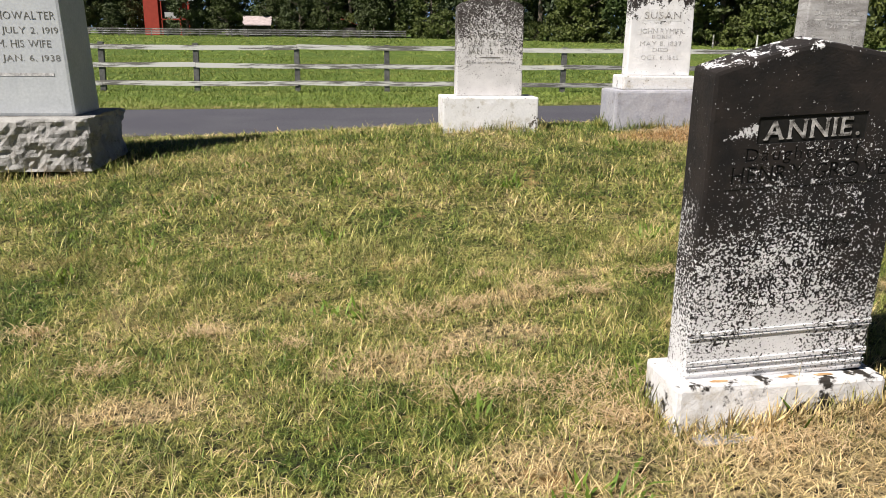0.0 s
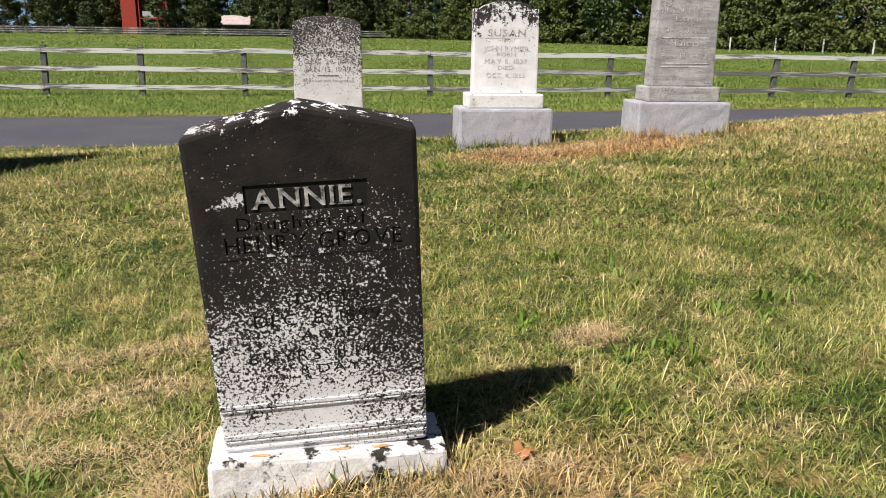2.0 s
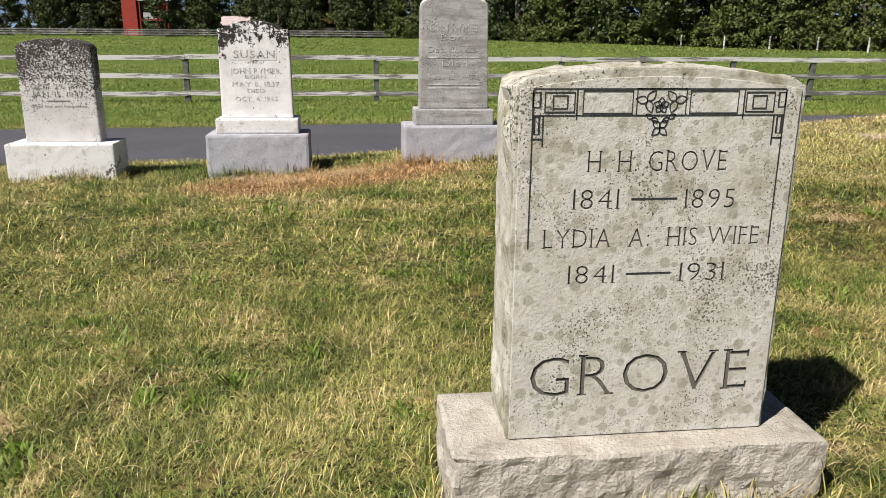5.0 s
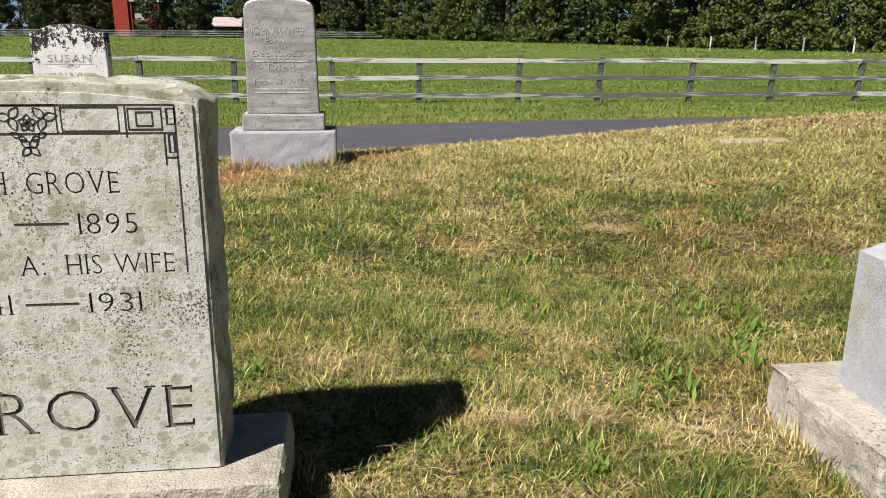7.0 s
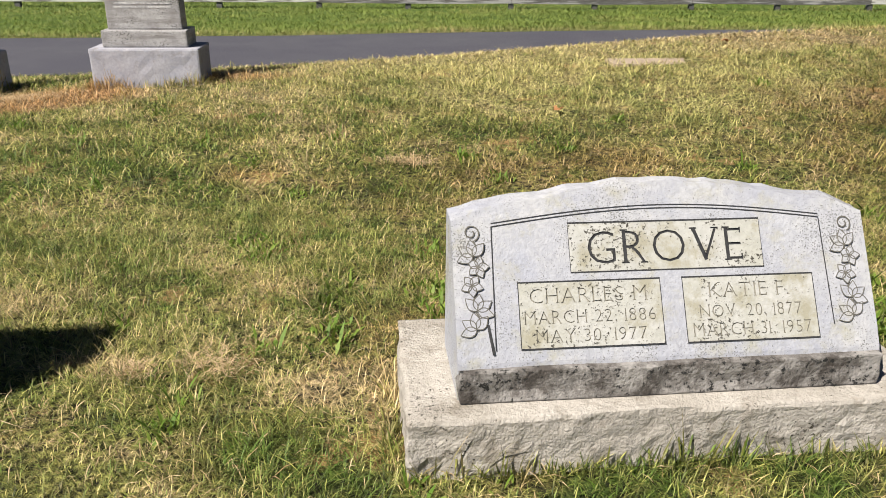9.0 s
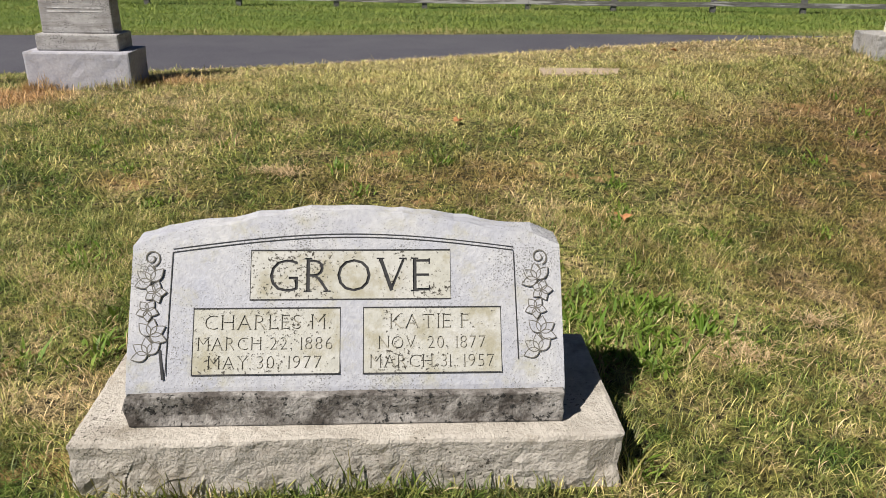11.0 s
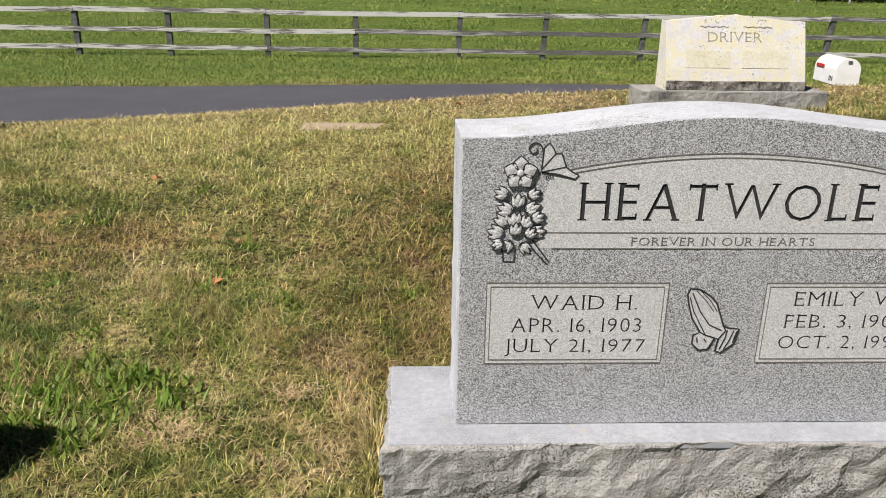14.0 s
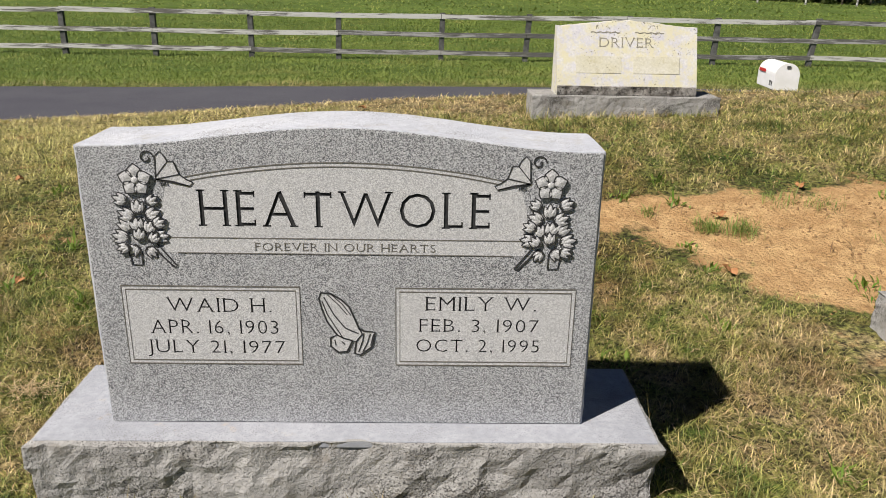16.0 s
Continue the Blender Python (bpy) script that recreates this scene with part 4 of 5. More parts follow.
FL = face_at(-0.0009)
FO = face_at(-0.0018)
part("border", lay(merged([stroke(arch, 0.0025), stroke([(x, z - 0.01) for x, z in arch], 0.0025), stroke([(-0.43, 0.731), (0.44, 0.731)], 0.0022), stroke([(-0.40, 0.692), (0.41, 0.692)], 0.0022)]), FL), cut_grey, st, "cut panel lines")
inscribe(st, cut_grey, [("FOREVER IN OUR HEARTS", 0.004, 0.700, 0.020, 0.435)], FL)
for sgn in (-1, 1):
    cx = 0.005 + sgn * 0.487
    spray(cx, 0.71, sgn, st, gran_light, cut_dark, Matrix.Identity(4))
    wing = [(cx - sgn * dx, 0.872 + dz) for dx, dz in ((0.048, 0.008), (0.051, 0.057), (0.062, 0.068), (0.072, 0.057), (0.078, 0.044), (0.092, 0.044), (0.103, 0.014), (0.117, 0.003), (0.133, -0.005), (0.125, -0.014), (0.086, -0.003), (0.048, 0.002))]
    part("butterfly", lay(slab(wing if sgn < 0 else wing[::-1], -0.0014, 0.003, 0.0), Matrix.Identity(4)), gran_light, st, "carved butterfly")
    part("butterfly_outline", lay(merged([stroke(wing, 0.003, closed=True), stroke([wing[0], wing[4]], 0.0025), stroke([wing[11], wing[6]], 0.0025), stroke([wing[11], wing[9]], 0.0025)] + [stroke([(cx - sgn * (0.058 + 0.005 * k), 0.868), (cx - sgn * (0.060 + 0.005 * k), 0.858)], 0.0016) for k in range(4)]), FO), cut_dark, st)
    stemp = [(cx - sgn * 0.02, 0.71), (cx - sgn * 0.07, 0.655), (cx - sgn * 0.078, 0.658), (cx - sgn * 0.03, 0.72)]
    part("stem", lay(merged([stroke(stemp, 0.0035), stroke([(cx + sgn * 0.035, 0.70), (cx + sgn * 0.03, 0.66), (cx + sgn * 0.005, 0.66), (cx + sgn * 0.005, 0.70)], 0.003)]), FO), cut_dark, st)
pray = [(-0.059, 0.591), (-0.036, 0.589), (-0.009, 0.572), (0.009, 0.554), (0.021, 0.525), (0.033, 0.494), (0.045, 0.488), (0.073, 0.485), (0.065, 0.445), (0.035, 0.421), (0.021, 0.426), (0.025, 0.458), (0.016, 0.461), (0.002, 0.431), (-0.02, 0.428), (-0.039, 0.445), (-0.039, 0.468), (-0.023, 0.477), (-0.047, 0.514), (-0.058, 0.547), (-0.065, 0.576)]
part("prayer_carving", slab(pray[::-1], -0.0012, 0.004, 0.0), gran_light, st, "carved praying emblem")
part("prayer_outline", lay(merged([stroke(pray, 0.0044, closed=True), stroke([(-0.053, 0.58), (-0.029, 0.532), (-0.002, 0.496), (0.031, 0.481)], 0.003), stroke([(-0.043, 0.585), (-0.016, 0.558), (0.004, 0.532)], 0.0022), stroke([(-0.033, 0.585), (-0.007, 0.56), (0.013, 0.531)], 0.0022), stroke([(-0.058, 0.569), (-0.045, 0.532), (-0.026, 0.499), (-0.009, 0.47)], 0.0026), stroke([(0.033, 0.494), (0.041, 0.48), (0.025, 0.458)], 0.0036), stroke([(0.045, 0.482), (0.041, 0.459), (0.031, 0.43)], 0.003), stroke([(0.061, 0.481), (0.053, 0.455), (0.041, 0.43)], 0.0026), stroke([(0.069, 0.48), (0.061, 0.448)], 0.0022), stroke([(-0.023, 0.477), (-0.007, 0.468), (0.016, 0.461)], 0.0034), stroke([(-0.029, 0.463), (-0.026, 0.448)], 0.003), stroke([(-0.011, 0.459), (-0.004, 0.45)], 0.003)]), FO), cut_dark, st)
tagged(st, group="near row of gravestones")

# ---- the row behind ----
st = thing("gravestone", pose(-7.562, 3.81, float(height(-7.56, 3.81)) + 0.03), "white marble tablet with sooty rounded top on a base", "gravestone", "far row of gravestones")
part("base", box(-0.355, 0.353, -0.05, 0.28, -0.06, 0.215, 0.012, 0.003, 0.08, 51), white_base, st, "white marble base")
prof = outline_of(0.245, 0.215, 0.845, lambda u: 0.06 * math.sqrt(max(0, 1 - u * u)), 0.004)
part("tablet", slab(prof, 0.05, 0.2, 0.008), blackened("sooty_tablet", 0.72, 0.40, scale=110, white=(0.62, 0.60, 0.59), black=(0.06, 0.053, 0.05), side=0.8, grit=2.8, cloud=0.8), st, "speckled tablet, dark with soot above")
inscribe(st, cut_grey, [("HENRY G.", 0.0, 0.70, 0.04, 0.31), ("RYMIER", 0.0, 0.625, 0.045, 0.30), ("OCT. 29, 1879", 0.0, 0.575, 0.035, 0.34), ("JAN. 15, 1947", 0.0, 0.522, 0.035, 0.33), ("Gone but not forgotten", 0, 0.45, 0.022, 0.36)], face_at(0.048))
part("dash", lay(stroke([(-0.075, 0.495), (0.075, 0.495)], 0.006), face_at(0.048)), cut_grey, st)

st = thing("gravestone", pose(-6.252, 3.82, -0.004), "white marble stone with sooty serpentine top, on stepped base", "gravestone", "far row of gravestones")
part("base", box(-0.357, 0.357, 0.0, 0.36, -0.06, 0.315, 0.02, 0.004, 0.1, 61), grey_base, st, "rounded grey marble base")
part("plinth", box(-0.287, 0.287, 0.04, 0.31, 0.315, 0.42, 0.012), white_base, st, "white marble plinth")
prof = outline_of(0.248, 0.42, 1.03, lambda u: 0.055 * max(0, 1 - (abs(u) / 0.8) ** 2) ** 0.7 if abs(u) < 0.8 else 0.0, 0.008)
part("tablet", slab(prof, 0.1, 0.22, 0.008), blackened("sooty_top", 1.00, 0.26, scale=55, white=(0.78, 0.77, 0.77), black=(0.035, 0.032, 0.032), fade=7, side=0.5, cloud=1.6), st, "white tablet, dark with soot at the top")
part("name_panel", slab([(-0.17, 0.82), (0.15, 0.82), (0.15, 0.905), (-0.17, 0.905)], 0.0985, 0.11, 0.0), white_base, st, "sunken name panel")
inscribe(st, white_cut, [("SUSAN", 0.0, 0.835, 0.05, 0.28)], face_at(0.0975), bold=0.0)
inscribe(st, cut_pale, [("wife of", 0, 0.80, 0.022, 0.13), ("JOHN RYMIER", 0, 0.73, 0.036, 0.34), ("BORN", 0, 0.695, 0.024, 0.14), ("MAY 8, 1837", 0, 0.64, 0.034, 0.32), ("DIED", 0, 0.60, 0.024, 0.12), ("OCT. 6, 1865", 0, 0.54, 0.032, 0.29)], face_at(0.098))

st = thing("gravestone", pose(-4.845, 3.845, 0.075), "tall grey streaked marble stone on a two-step base", "gravestone", "far row of gravestones")
part("base", box(-0.372, 0.368, 0.0, 0.37, -0.06, 0.285, 0.014, 0.006, 0.09, 71), grey_base, st, "grey marble base")
part("plinth", box(-0.288, 0.288, 0.05, 0.33, 0.285, 0.40, 0.012), grey_marble, st, "grey marble plinth")
prof = outline_of(0.252, 0.40, 1.12, lambda u: 0.065 * math.sqrt(max(0, 1 - u * u)), 0.012)
part("tablet", slab(prof, 0.1, 0.26, 0.01), grey_marble, st, "streaked grey marble tablet")
cap = outline_of(0.235, 1.13, 1.135, lambda u: 0.065 * math.sqrt(max(0, 1 - u * u)), 0.0)
part("cap_edge", slab(cap, 0.108, 0.252, 0.01), white_base, st, "white top edge")
inscribe(st, cut_pale, [("JOHN RYMIER.", 0, 0.945, 0.055, 0.40), ("Born", 0, 0.885, 0.04, 0.20), ("Dec. 10, 1839,", 0, 0.80, 0.04, 0.38), ("Died", 0, 0.70, 0.05, 0.18), ("Feb. 13, 1902.", 0, 0.61, 0.04, 0.38)], face_at(0.098))
for z in (0.765, 0.575, 0.55):
    part("verse_line", lay(stroke([(-0.19, z), (0.19, z)], 0.010), face_at(0.0985)), cut_pale, st, "worn line of verse")

st = thing("gravestone", pose(-10.85, 3.12, -0.055), "large smooth grey granite monument on a rock-faced base", "gravestone", "far row of gravestones")
part("base", box(-0.82, 0.70, -0.12, 0.62, -0.08, 0.245, 0.02, 0.05, 0.07, 81), gran_rock, st, "massive rock-faced base")
prof = outline_of(0.60, 0.245, 1.55, lambda u: 0.06 * (1 - u * u), 0.05)
part("die", slab(prof, 0.0, 0.46, 0.02), ashlar, st, "smooth grey granite block")
inscribe(st, cut_grey, [("SHOWALTER", 0.36, 0.815, 0.045, 0.36), ("- JULY 2, 1919", 0.37, 0.735, 0.036, 0.36), ("M. HIS WIFE", 0.35, 0.655, 0.042, 0.30), ("- JAN. 6, 1938", 0.36, 0.575, 0.036, 0.37)], face_at(-0.002))
part("verse_line", lay(stroke([(0.1, 0.495), (0.5, 0.495)], 0.02), face_at(-0.0015)), cut_pale, st, "worn line of verse")

st = thing("gravestone", pose(1.712, 4.13, 0.365) @ Matrix.Scale(0.93, 4), "pale lichened slant stone on a rough grey base", "gravestone", "far row of gravestones")
part("base", box(-0.775, 0.775, -0.04, 0.36, -0.06, 0.165, 0.012, 0.012, 0.06, 91), gran_rock, st, "rock-pitched grey base")
dtop = lambda u: 0.700 + 0.045 * (0.5 + 0.5 * math.cos(math.pi * u)) ** 0.9
part("slant_stone", slant_die(0.575, 0.165, 0.245, 0.700, 0.16, 0.27, dtop, 5), driver_mat, st, "pale marble slant stone with yellow lichen")
part("pitched_band", box(-0.57, 0.57, -0.014, 0.004, 0.167, 0.24, 0.004, 0.014, 0.04, 95), mossy_rock, st, "dark rock-pitched lower edge")
sd = math.atan2(0.700 - 0.245, 0.16)
cut_faded = plain("cut_letters_lichened", (0.14, 0.13, 0.10), (0.40, 0.38, 0.30), 60)
FD = Matrix.Translation((0, 0.0, 0.245)) @ Matrix.Rotation(-(math.pi / 2 - sd), 4, "X") @ Matrix.Translation((0, -0.0025, 0))
for x0, x1 in ((-0.42, -0.05), (0.05, 0.43)):
    part("panel", lay(box(x0, x1, -0.001, 0.003, 0.10, 0.24, 0.001), FD), stone_mat("yellow_lichen_panel", (0.56, 0.53, 0.40), (0.62, 0.60, 0.52), (0.42, 0.38, 0.24), 0.60, (0.12, 0.11, 0.08), 0.66, 60, 0.9, 0.3), st, "yellowed lettered panel")
inscribe(st, cut_faded, [("DRIVER", -0.01, 0.315, 0.080, 0.44), ("1874 - 1957", -0.235, 0.115, 0.045, 0.33), ("FRED", 0.24, 0.185, 0.04, 0.15), ("1871 - 1951", 0.24, 0.115, 0.045, 0.33)], FD)
for x0, x1, z, w in ((-0.33, -0.12, 0.205, 0.028), (-0.30, -0.06, 0.435, 0.02), (0.06, 0.30, 0.435, 0.02)):
    part("verse_line", lay(stroke([(x0 + (x1 - x0) * k / 12, z + 0.3 * w * math.sin(k * 2.1)) for k in range(13)], w * 0.35), FD), cut_faded, st, "worn carving")

st = thing("gravestone", pose(2.56, 0.66, float(height(2.5, 0.66)) - 0.03), "grey granite stone beside bare orange soil", "gravestone", "near row of gravestones")
part("base", box(-0.62, 0.62, -0.09, 0.3, -0.06, 0.20, 0.01, 0.014, 0.05, 97), gran_rock, st, "rock-pitched granite base")
part("die", slab(outline_of(0.42, 0.20, 0.58, lambda u: 0.03 * (1 - u * u)), 0.0, 0.22, 0.008, 0.008), gran_top, st, "grey granite block")

# ---- flush marker ----
fm = mesh_object("flush_marker", box(-0.48, 0.48, -0.12, 0.12, -0.05, 0.03, 0.01, 0.004, 0.08, 101), tan_stone)
fm.matrix_basis = pose(-1.06, 3.98, float(height(-1.06, 3.98)) - 0.026, 1.2, 0, 2)
tagged(fm, "tan sandstone marker lying flush in the grass", "grave marker")

# ---- board fence along the lane ----


def board_mat(name, paint, bare, worn):
    """Old white paint flaking off grey timber in long streaks; worn: how much is bare."""
    m, nt, b = shader(name, 0.9)
    stretch = put(nt, "ShaderNodeMapping")
    stretch.inputs["Scale"].default_value = (0.7, 1.0, 11.0)
    nt.links.new(local(nt), stretch.inputs["Vector"])
    c = stretch.outputs[0]
    timber = mixed(nt, ramp(nt, noise_of(nt, c, 5, 6, 0.7), 0.35, 0.65), bare, tuple(v * 0.4 for v in bare))
    v = calc(nt, "ADD", noise_of(nt, c, 1.6, 8, 0.75), calc(nt, "MULTIPLY", calc(nt, "SUBTRACT", noise_of(nt, local(nt), 0.45, 2), 0.5), 0.5))
    nt.links.new(mixed(nt, ramp(nt, v, worn - 0.03, worn + 0.05), timber, paint), b.inputs["Base Color"])
    bumped(nt, b, noise_of(nt, c, 9, 6), 0.5, 0.006)
    return m


wood = board_mat("weathered_grey_board", (0.36, 0.35, 0.345), (0.17, 0.165, 0.155), 0.54)
wood_pale = board_mat("flaking_white_board", (0.56, 0.55, 0.53), (0.20, 0.19, 0.175), 0.45)
post_wood = plain("grey_post", (0.06, 0.06, 0.058), (0.13, 0.13, 0.125), 8, 0.95, 0, 0.4)
POST_X = [-36.6, -33.9, -31.4, -28.7, -26.1, -23.4, -20.9, -18.3, -15.6, -13.03, -10.2, -7.63, -4.88, -2.38, 0.57, 3.015, 5.885, 8.515, 11.35, 14.0, 17.0, 19.6, 22.4, 25.0, 27.8, 30.4]
FENCE_Y = 21.05
fence = thing("board_fence", pose(0, 0, 0), "weathered grey three-board fence with flaking white paint", "fence")
rng = random.Random(11)
rail_z = (0.37, -0.13, -0.63)
for i, x in enumerate(POST_X):
    g = float(height(x, FENCE_Y))
    bm = box(x - 0.075, x + 0.075, FENCE_Y, FENCE_Y + 0.13, g - 0.2, 0.45 + rng.uniform(-0.02, 0.03), 0.01)
    lean = rng.uniform(0.0, 0.06) * (1.6 if x > 3 else 0.6)
    for v in bm.verts:
        v.co.x += lean * (v.co.z - g)
    part("post", bm, post_wood, fence)
for r, z in enumerate(rail_z):
    i = r % 2
    while i < len(POST_X) - 1:
        j = min(i + 2, len(POST_X) - 1)
        x0, x1 = POST_X[i] + 0.008, POST_X[j] - 0.004
        dz0, dz1 = rng.uniform(-0.02, 0.02), rng.uniform(-0.02, 0.02)
        bm = bmesh.new()
        add_box(bm, x0, x1, FENCE_Y - 0.028, FENCE_Y - 0.001, z - 0.065, z + 0.065)
        for k in range(1, 12):
            xk = x0 + (x1 - x0) * k / 12
            bmesh.ops.bisect_plane(bm, geom=bm.verts[:] + bm.edges[:] + bm.faces[:], plane_co=(xk, 0, 0), plane_no=(1, 0, 0))
        for v in bm.verts:
            u = (v.co.x - x0) / (x1 - x0)
            v.co.z += dz0 * (1 - u) + dz1 * u - 0.018 * math.sin(math.pi * u) + 0.006 * noise.noise(Vector((v.co.x * 2, z, v.co.z * 3)))
        pale = POST_X[i] < -6 or rng.random() < 0.25
        part("rail", bm, wood_pale if pale else wood, fence, "flaking white board" if pale else "bare grey board")
        i = j

# ---- mailbox ----
mb = thing("mailbox", pose(4.6, 8.0, float(height(4.6, 8.0)), 0, 0, -5) @ Matrix.Diagonal((1.14, 1.14, 1.0, 1)), "white metal mailbox with a red flag on a post", "mailbox")
white_paint = plain("white_enamel", (0.80, 0.80, 0.80), (0.72, 0.72, 0.70), 8, 0.45, 0, 0.05)
ring = [(-0.125, 0.0), (0.125, 0.0), (0.125, 0.15)] + [(0.125 * math.cos(a), 0.15 + 0.125 * math.sin(a)) for a in np.linspace(0.2, math.pi - 0.2, 11)] + [(-0.125, 0.15)]
ring = [(px, pz * 1.16) for px, pz in ring]
zb = 0.13 - float(height(4.6, 8.0))
part("body", lay(slab(ring, -0.28, 0.28, 0.006), Matrix.Translation((0, 0, zb))), white_paint, mb, "white domed metal box")
part("door", lay(slab([(x * 1.03, z * 1.02) for x, z in ring], -0.292, -0.281, 0.003), Matrix.Translation((0, 0, zb - 0.002))), white_paint, mb)
part("handle", box(-0.02, 0.02, -0.305, -0.293, zb + 0.270, zb + 0.295, 0.003), plain("steel", (0.5, 0.5, 0.5), (0.4, 0.4, 0.4), 20, 0.35, 1.0), mb, "small metal latch")
part("flag", box(-0.135, -0.129, 0.02, 0.22, zb + 0.18, zb + 0.22, 0.002), plain("red_paint", (0.45, 0.02, 0.02), (0.5, 0.04, 0.03), 9, 0.5), mb, "red signal flag")
part("post", box(-0.05, 0.05, -0.05, 0.05, -0.3, zb - 0.001, 0.006), post_wood, mb, "grey timber post")
for y in (-0.22, -0.18, -0.15):
    part("house_number", box(-0.1275, -0.1251, y, y + 0.018, zb + 0.04, zb + 0.10, 0.0005), cut_dark, mb, "small dark painted figure")

# ---- trees ----
leaf_mats = []
for k, (a, c) in enumerate((((0.022, 0.038, 0.011), (0.068, 0.095, 0.029)), ((0.040, 0.060, 0.015), (0.110, 0.132, 0.035)), ((0.022, 0.035, 0.014), (0.060, 0.080, 0.032)))):
    m, nt, b = shader("leaves", 0.6)
    geo = nt.nodes.new("ShaderNodeNewGeometry")
    col = mixed(nt, geo.outputs["Random Per Island"], a, c)
    info = nt.nodes.new("ShaderNodeObjectInfo")
    col = mixed(nt, ramp(nt, info.outputs["Random"], 0, 1, 0, 0.45), col, (0.085, 0.095, 0.02))
    nt.links.new(col, b.inputs["Base Color"])
    b.inputs["Specular IOR Level"].default_value = 0.25
    leaf_mats.append(m)
bark = plain("bark", (0.10, 0.08, 0.06), (0.17, 0.14, 0.11), 9, 0.95, 0, 0.8)


def tree(name, tall, wide, seed, leaf, clumps, per, mat, label, low=0.12):
    """A tapered trunk with limbs, and a crown of leaf clumps with gaps."""
    rnd = random.Random(seed)
    t = thing(name, pose(0, 0, 0), label, "tree")
    bm = bmesh.new()
    segs = []
    segs.append((Vector((0, 0, -0.3)), Vector((rnd.uniform(-0.2, 0.2), 0, tall * 0.75)), 0.03 * tall, 0.008 * tall))
    for k in range(9):
        z = tall * rnd.uniform(0.2, 0.7)
        a = rnd.uniform(0, 6.28)
        L = wide * rnd.uniform(0.5, 0.9)
        segs.append((Vector((0, 0, z)), Vector((L * math.cos(a), L * math.sin(a), z + L * 0.5)), 0.010 * tall, 0.003 * tall))
    for p, q, r0, r1 in segs:
        d = (q - p)
        mtx = Matrix.Translation(p) @ d.to_track_quat("Z", "Y").to_matrix().to_4x4()
        b2 = bmesh.new()
        bmesh.ops.create_cone(b2, segments=7, radius1=r0, radius2=r1, depth=d.length)
        lay(b2, mtx @ Matrix.Translation((0, 0, d.length / 2)))
        me = bpy.data.meshes.new("tmp")
        b2.to_mesh(me)
        b2.free()
        bm.from_mesh(me)
        bpy.data.meshes.remove(me)
    part("trunk", bm, bark, t, "grey-brown trunk with limbs")
    R = np.random.default_rng(seed)
    verts, faces = [], []
    for k in range(clumps):
        zc = tall * (low + (1 - low) * rnd.random() ** 0.85)
        f = (zc / tall - low) / (1 - low)
        rad = wide * (0.35 + 0.65 * math.sin(math.pi * min(1, 0.18 + 0.80 * f)) ** 0.7) * (1.0 - 0.25 * f)
        a = rnd.uniform(0, 6.283)
        rr = rad * math.sqrt(rnd.uniform(0.25, 1.0))
        c = np.array([rr * math.cos(a), rr * math.sin(a), zc])
        size = wide * rnd.uniform(0.16, 0.30)
        p = R.normal(size=(per, 3))
        p = p / np.linalg.norm(p, axis=1, keepdims=True) * (R.random((per, 1)) ** 0.4) * size * np.array([1, 1, 0.75]) + c
        u = R.normal(size=(per, 3))
        u /= np.linalg.norm(u, axis=1, keepdims=True)
        w = np.cross(u, R.normal(size=(per, 3)))
        w /= np.linalg.norm(w, axis=1, keepdims=True)
        s = leaf * R.uniform(0.6, 1.3, (per, 1))
        base = len(verts)
        verts.extend(np.stack([p - u * s, p + w * s * 0.55, p + u * s, p - w * s * 0.55], 1).reshape(-1, 3).tolist())
        faces.extend([[base + 4 * i, base + 4 * i + 1, base + 4 * i + 2, base + 4 * i + 3] for i in range(per)])
    me = bpy.data.meshes.new("crown")
    me.from_pydata(verts, [], faces)
    me.materials.append(mat)
    ob = new("crown", me)
    ob.parent = t
    return t


kinds = [tree("tree", 13, 4.6, 1, 0.27, 120, 50, leaf_mats[0], "tall dark green broadleaf tree at the field edge", 0.04),
         tree("tree", 11, 4.2, 2, 0.26, 110, 50, leaf_mats[1], "lighter green broadleaf tree at the field edge", 0.04),
         tree("tree", 15, 5.0, 3, 0.30, 125, 50, leaf_mats[2], "tall shaded broadleaf tree at the field edge", 0.05),
         tree("bush", 4.5, 3.0, 4, 0.22, 50, 60, leaf_mats[1], "leafy shrub at the wood's edge", 0.0)]
yard_tree = tree("tree", 9, 3.3, 5, 0.21, 95, 70, leaf_mats[2], "dense dark green tree beside the farm buildings", 0.05)
EDGE = [(-64, 165), (-30, 160), (-12, 150), (2, 138), (14, 122), (27, 96), (36, 76), (46, 62), (60, 52), (80, 40)]
rng = random.Random(21)
spots = []
for (xa, ya), (xb, yb) in zip(EDGE, EDGE[1:]):
    L = math.hypot(xb - xa, yb - ya)
    n = max(2, int(L / 5.0))
    for k in range(n):
        f = (k + rng.random() * 0.7) / n
        for back in range(2):
            if xa < -32 and back == 0 and rng.random() < 0.75:
                continue
            d = 2.5 + back * 6 + rng.uniform(-1.2, 1.2)
            nx, ny = (yb - ya) / L, (xa - xb) / L
            spots.append((xa + (xb - xa) * f - nx * d, ya + (yb - ya) * f - ny * d, back))
used = set()
for x, y, back in spots:
    k = 2 if back and rng.random() < 0.6 else rng.choice((0, 1, 0, 2))
    s = rng.uniform(0.8, 1.15)
    m = pose(x, y, float(height(x, y)) - 0.1, 0, 0, rng.uniform(0, 360))
    src = kinds[k]
    t = copy_thing(src, m) if k in used else src
    used.add(k)
    t.matrix_basis = m @ Matrix.Diagonal((s, s, s * rng.uniform(0.9, 1.15), 1))
    tagged(t, group="wood along the field")
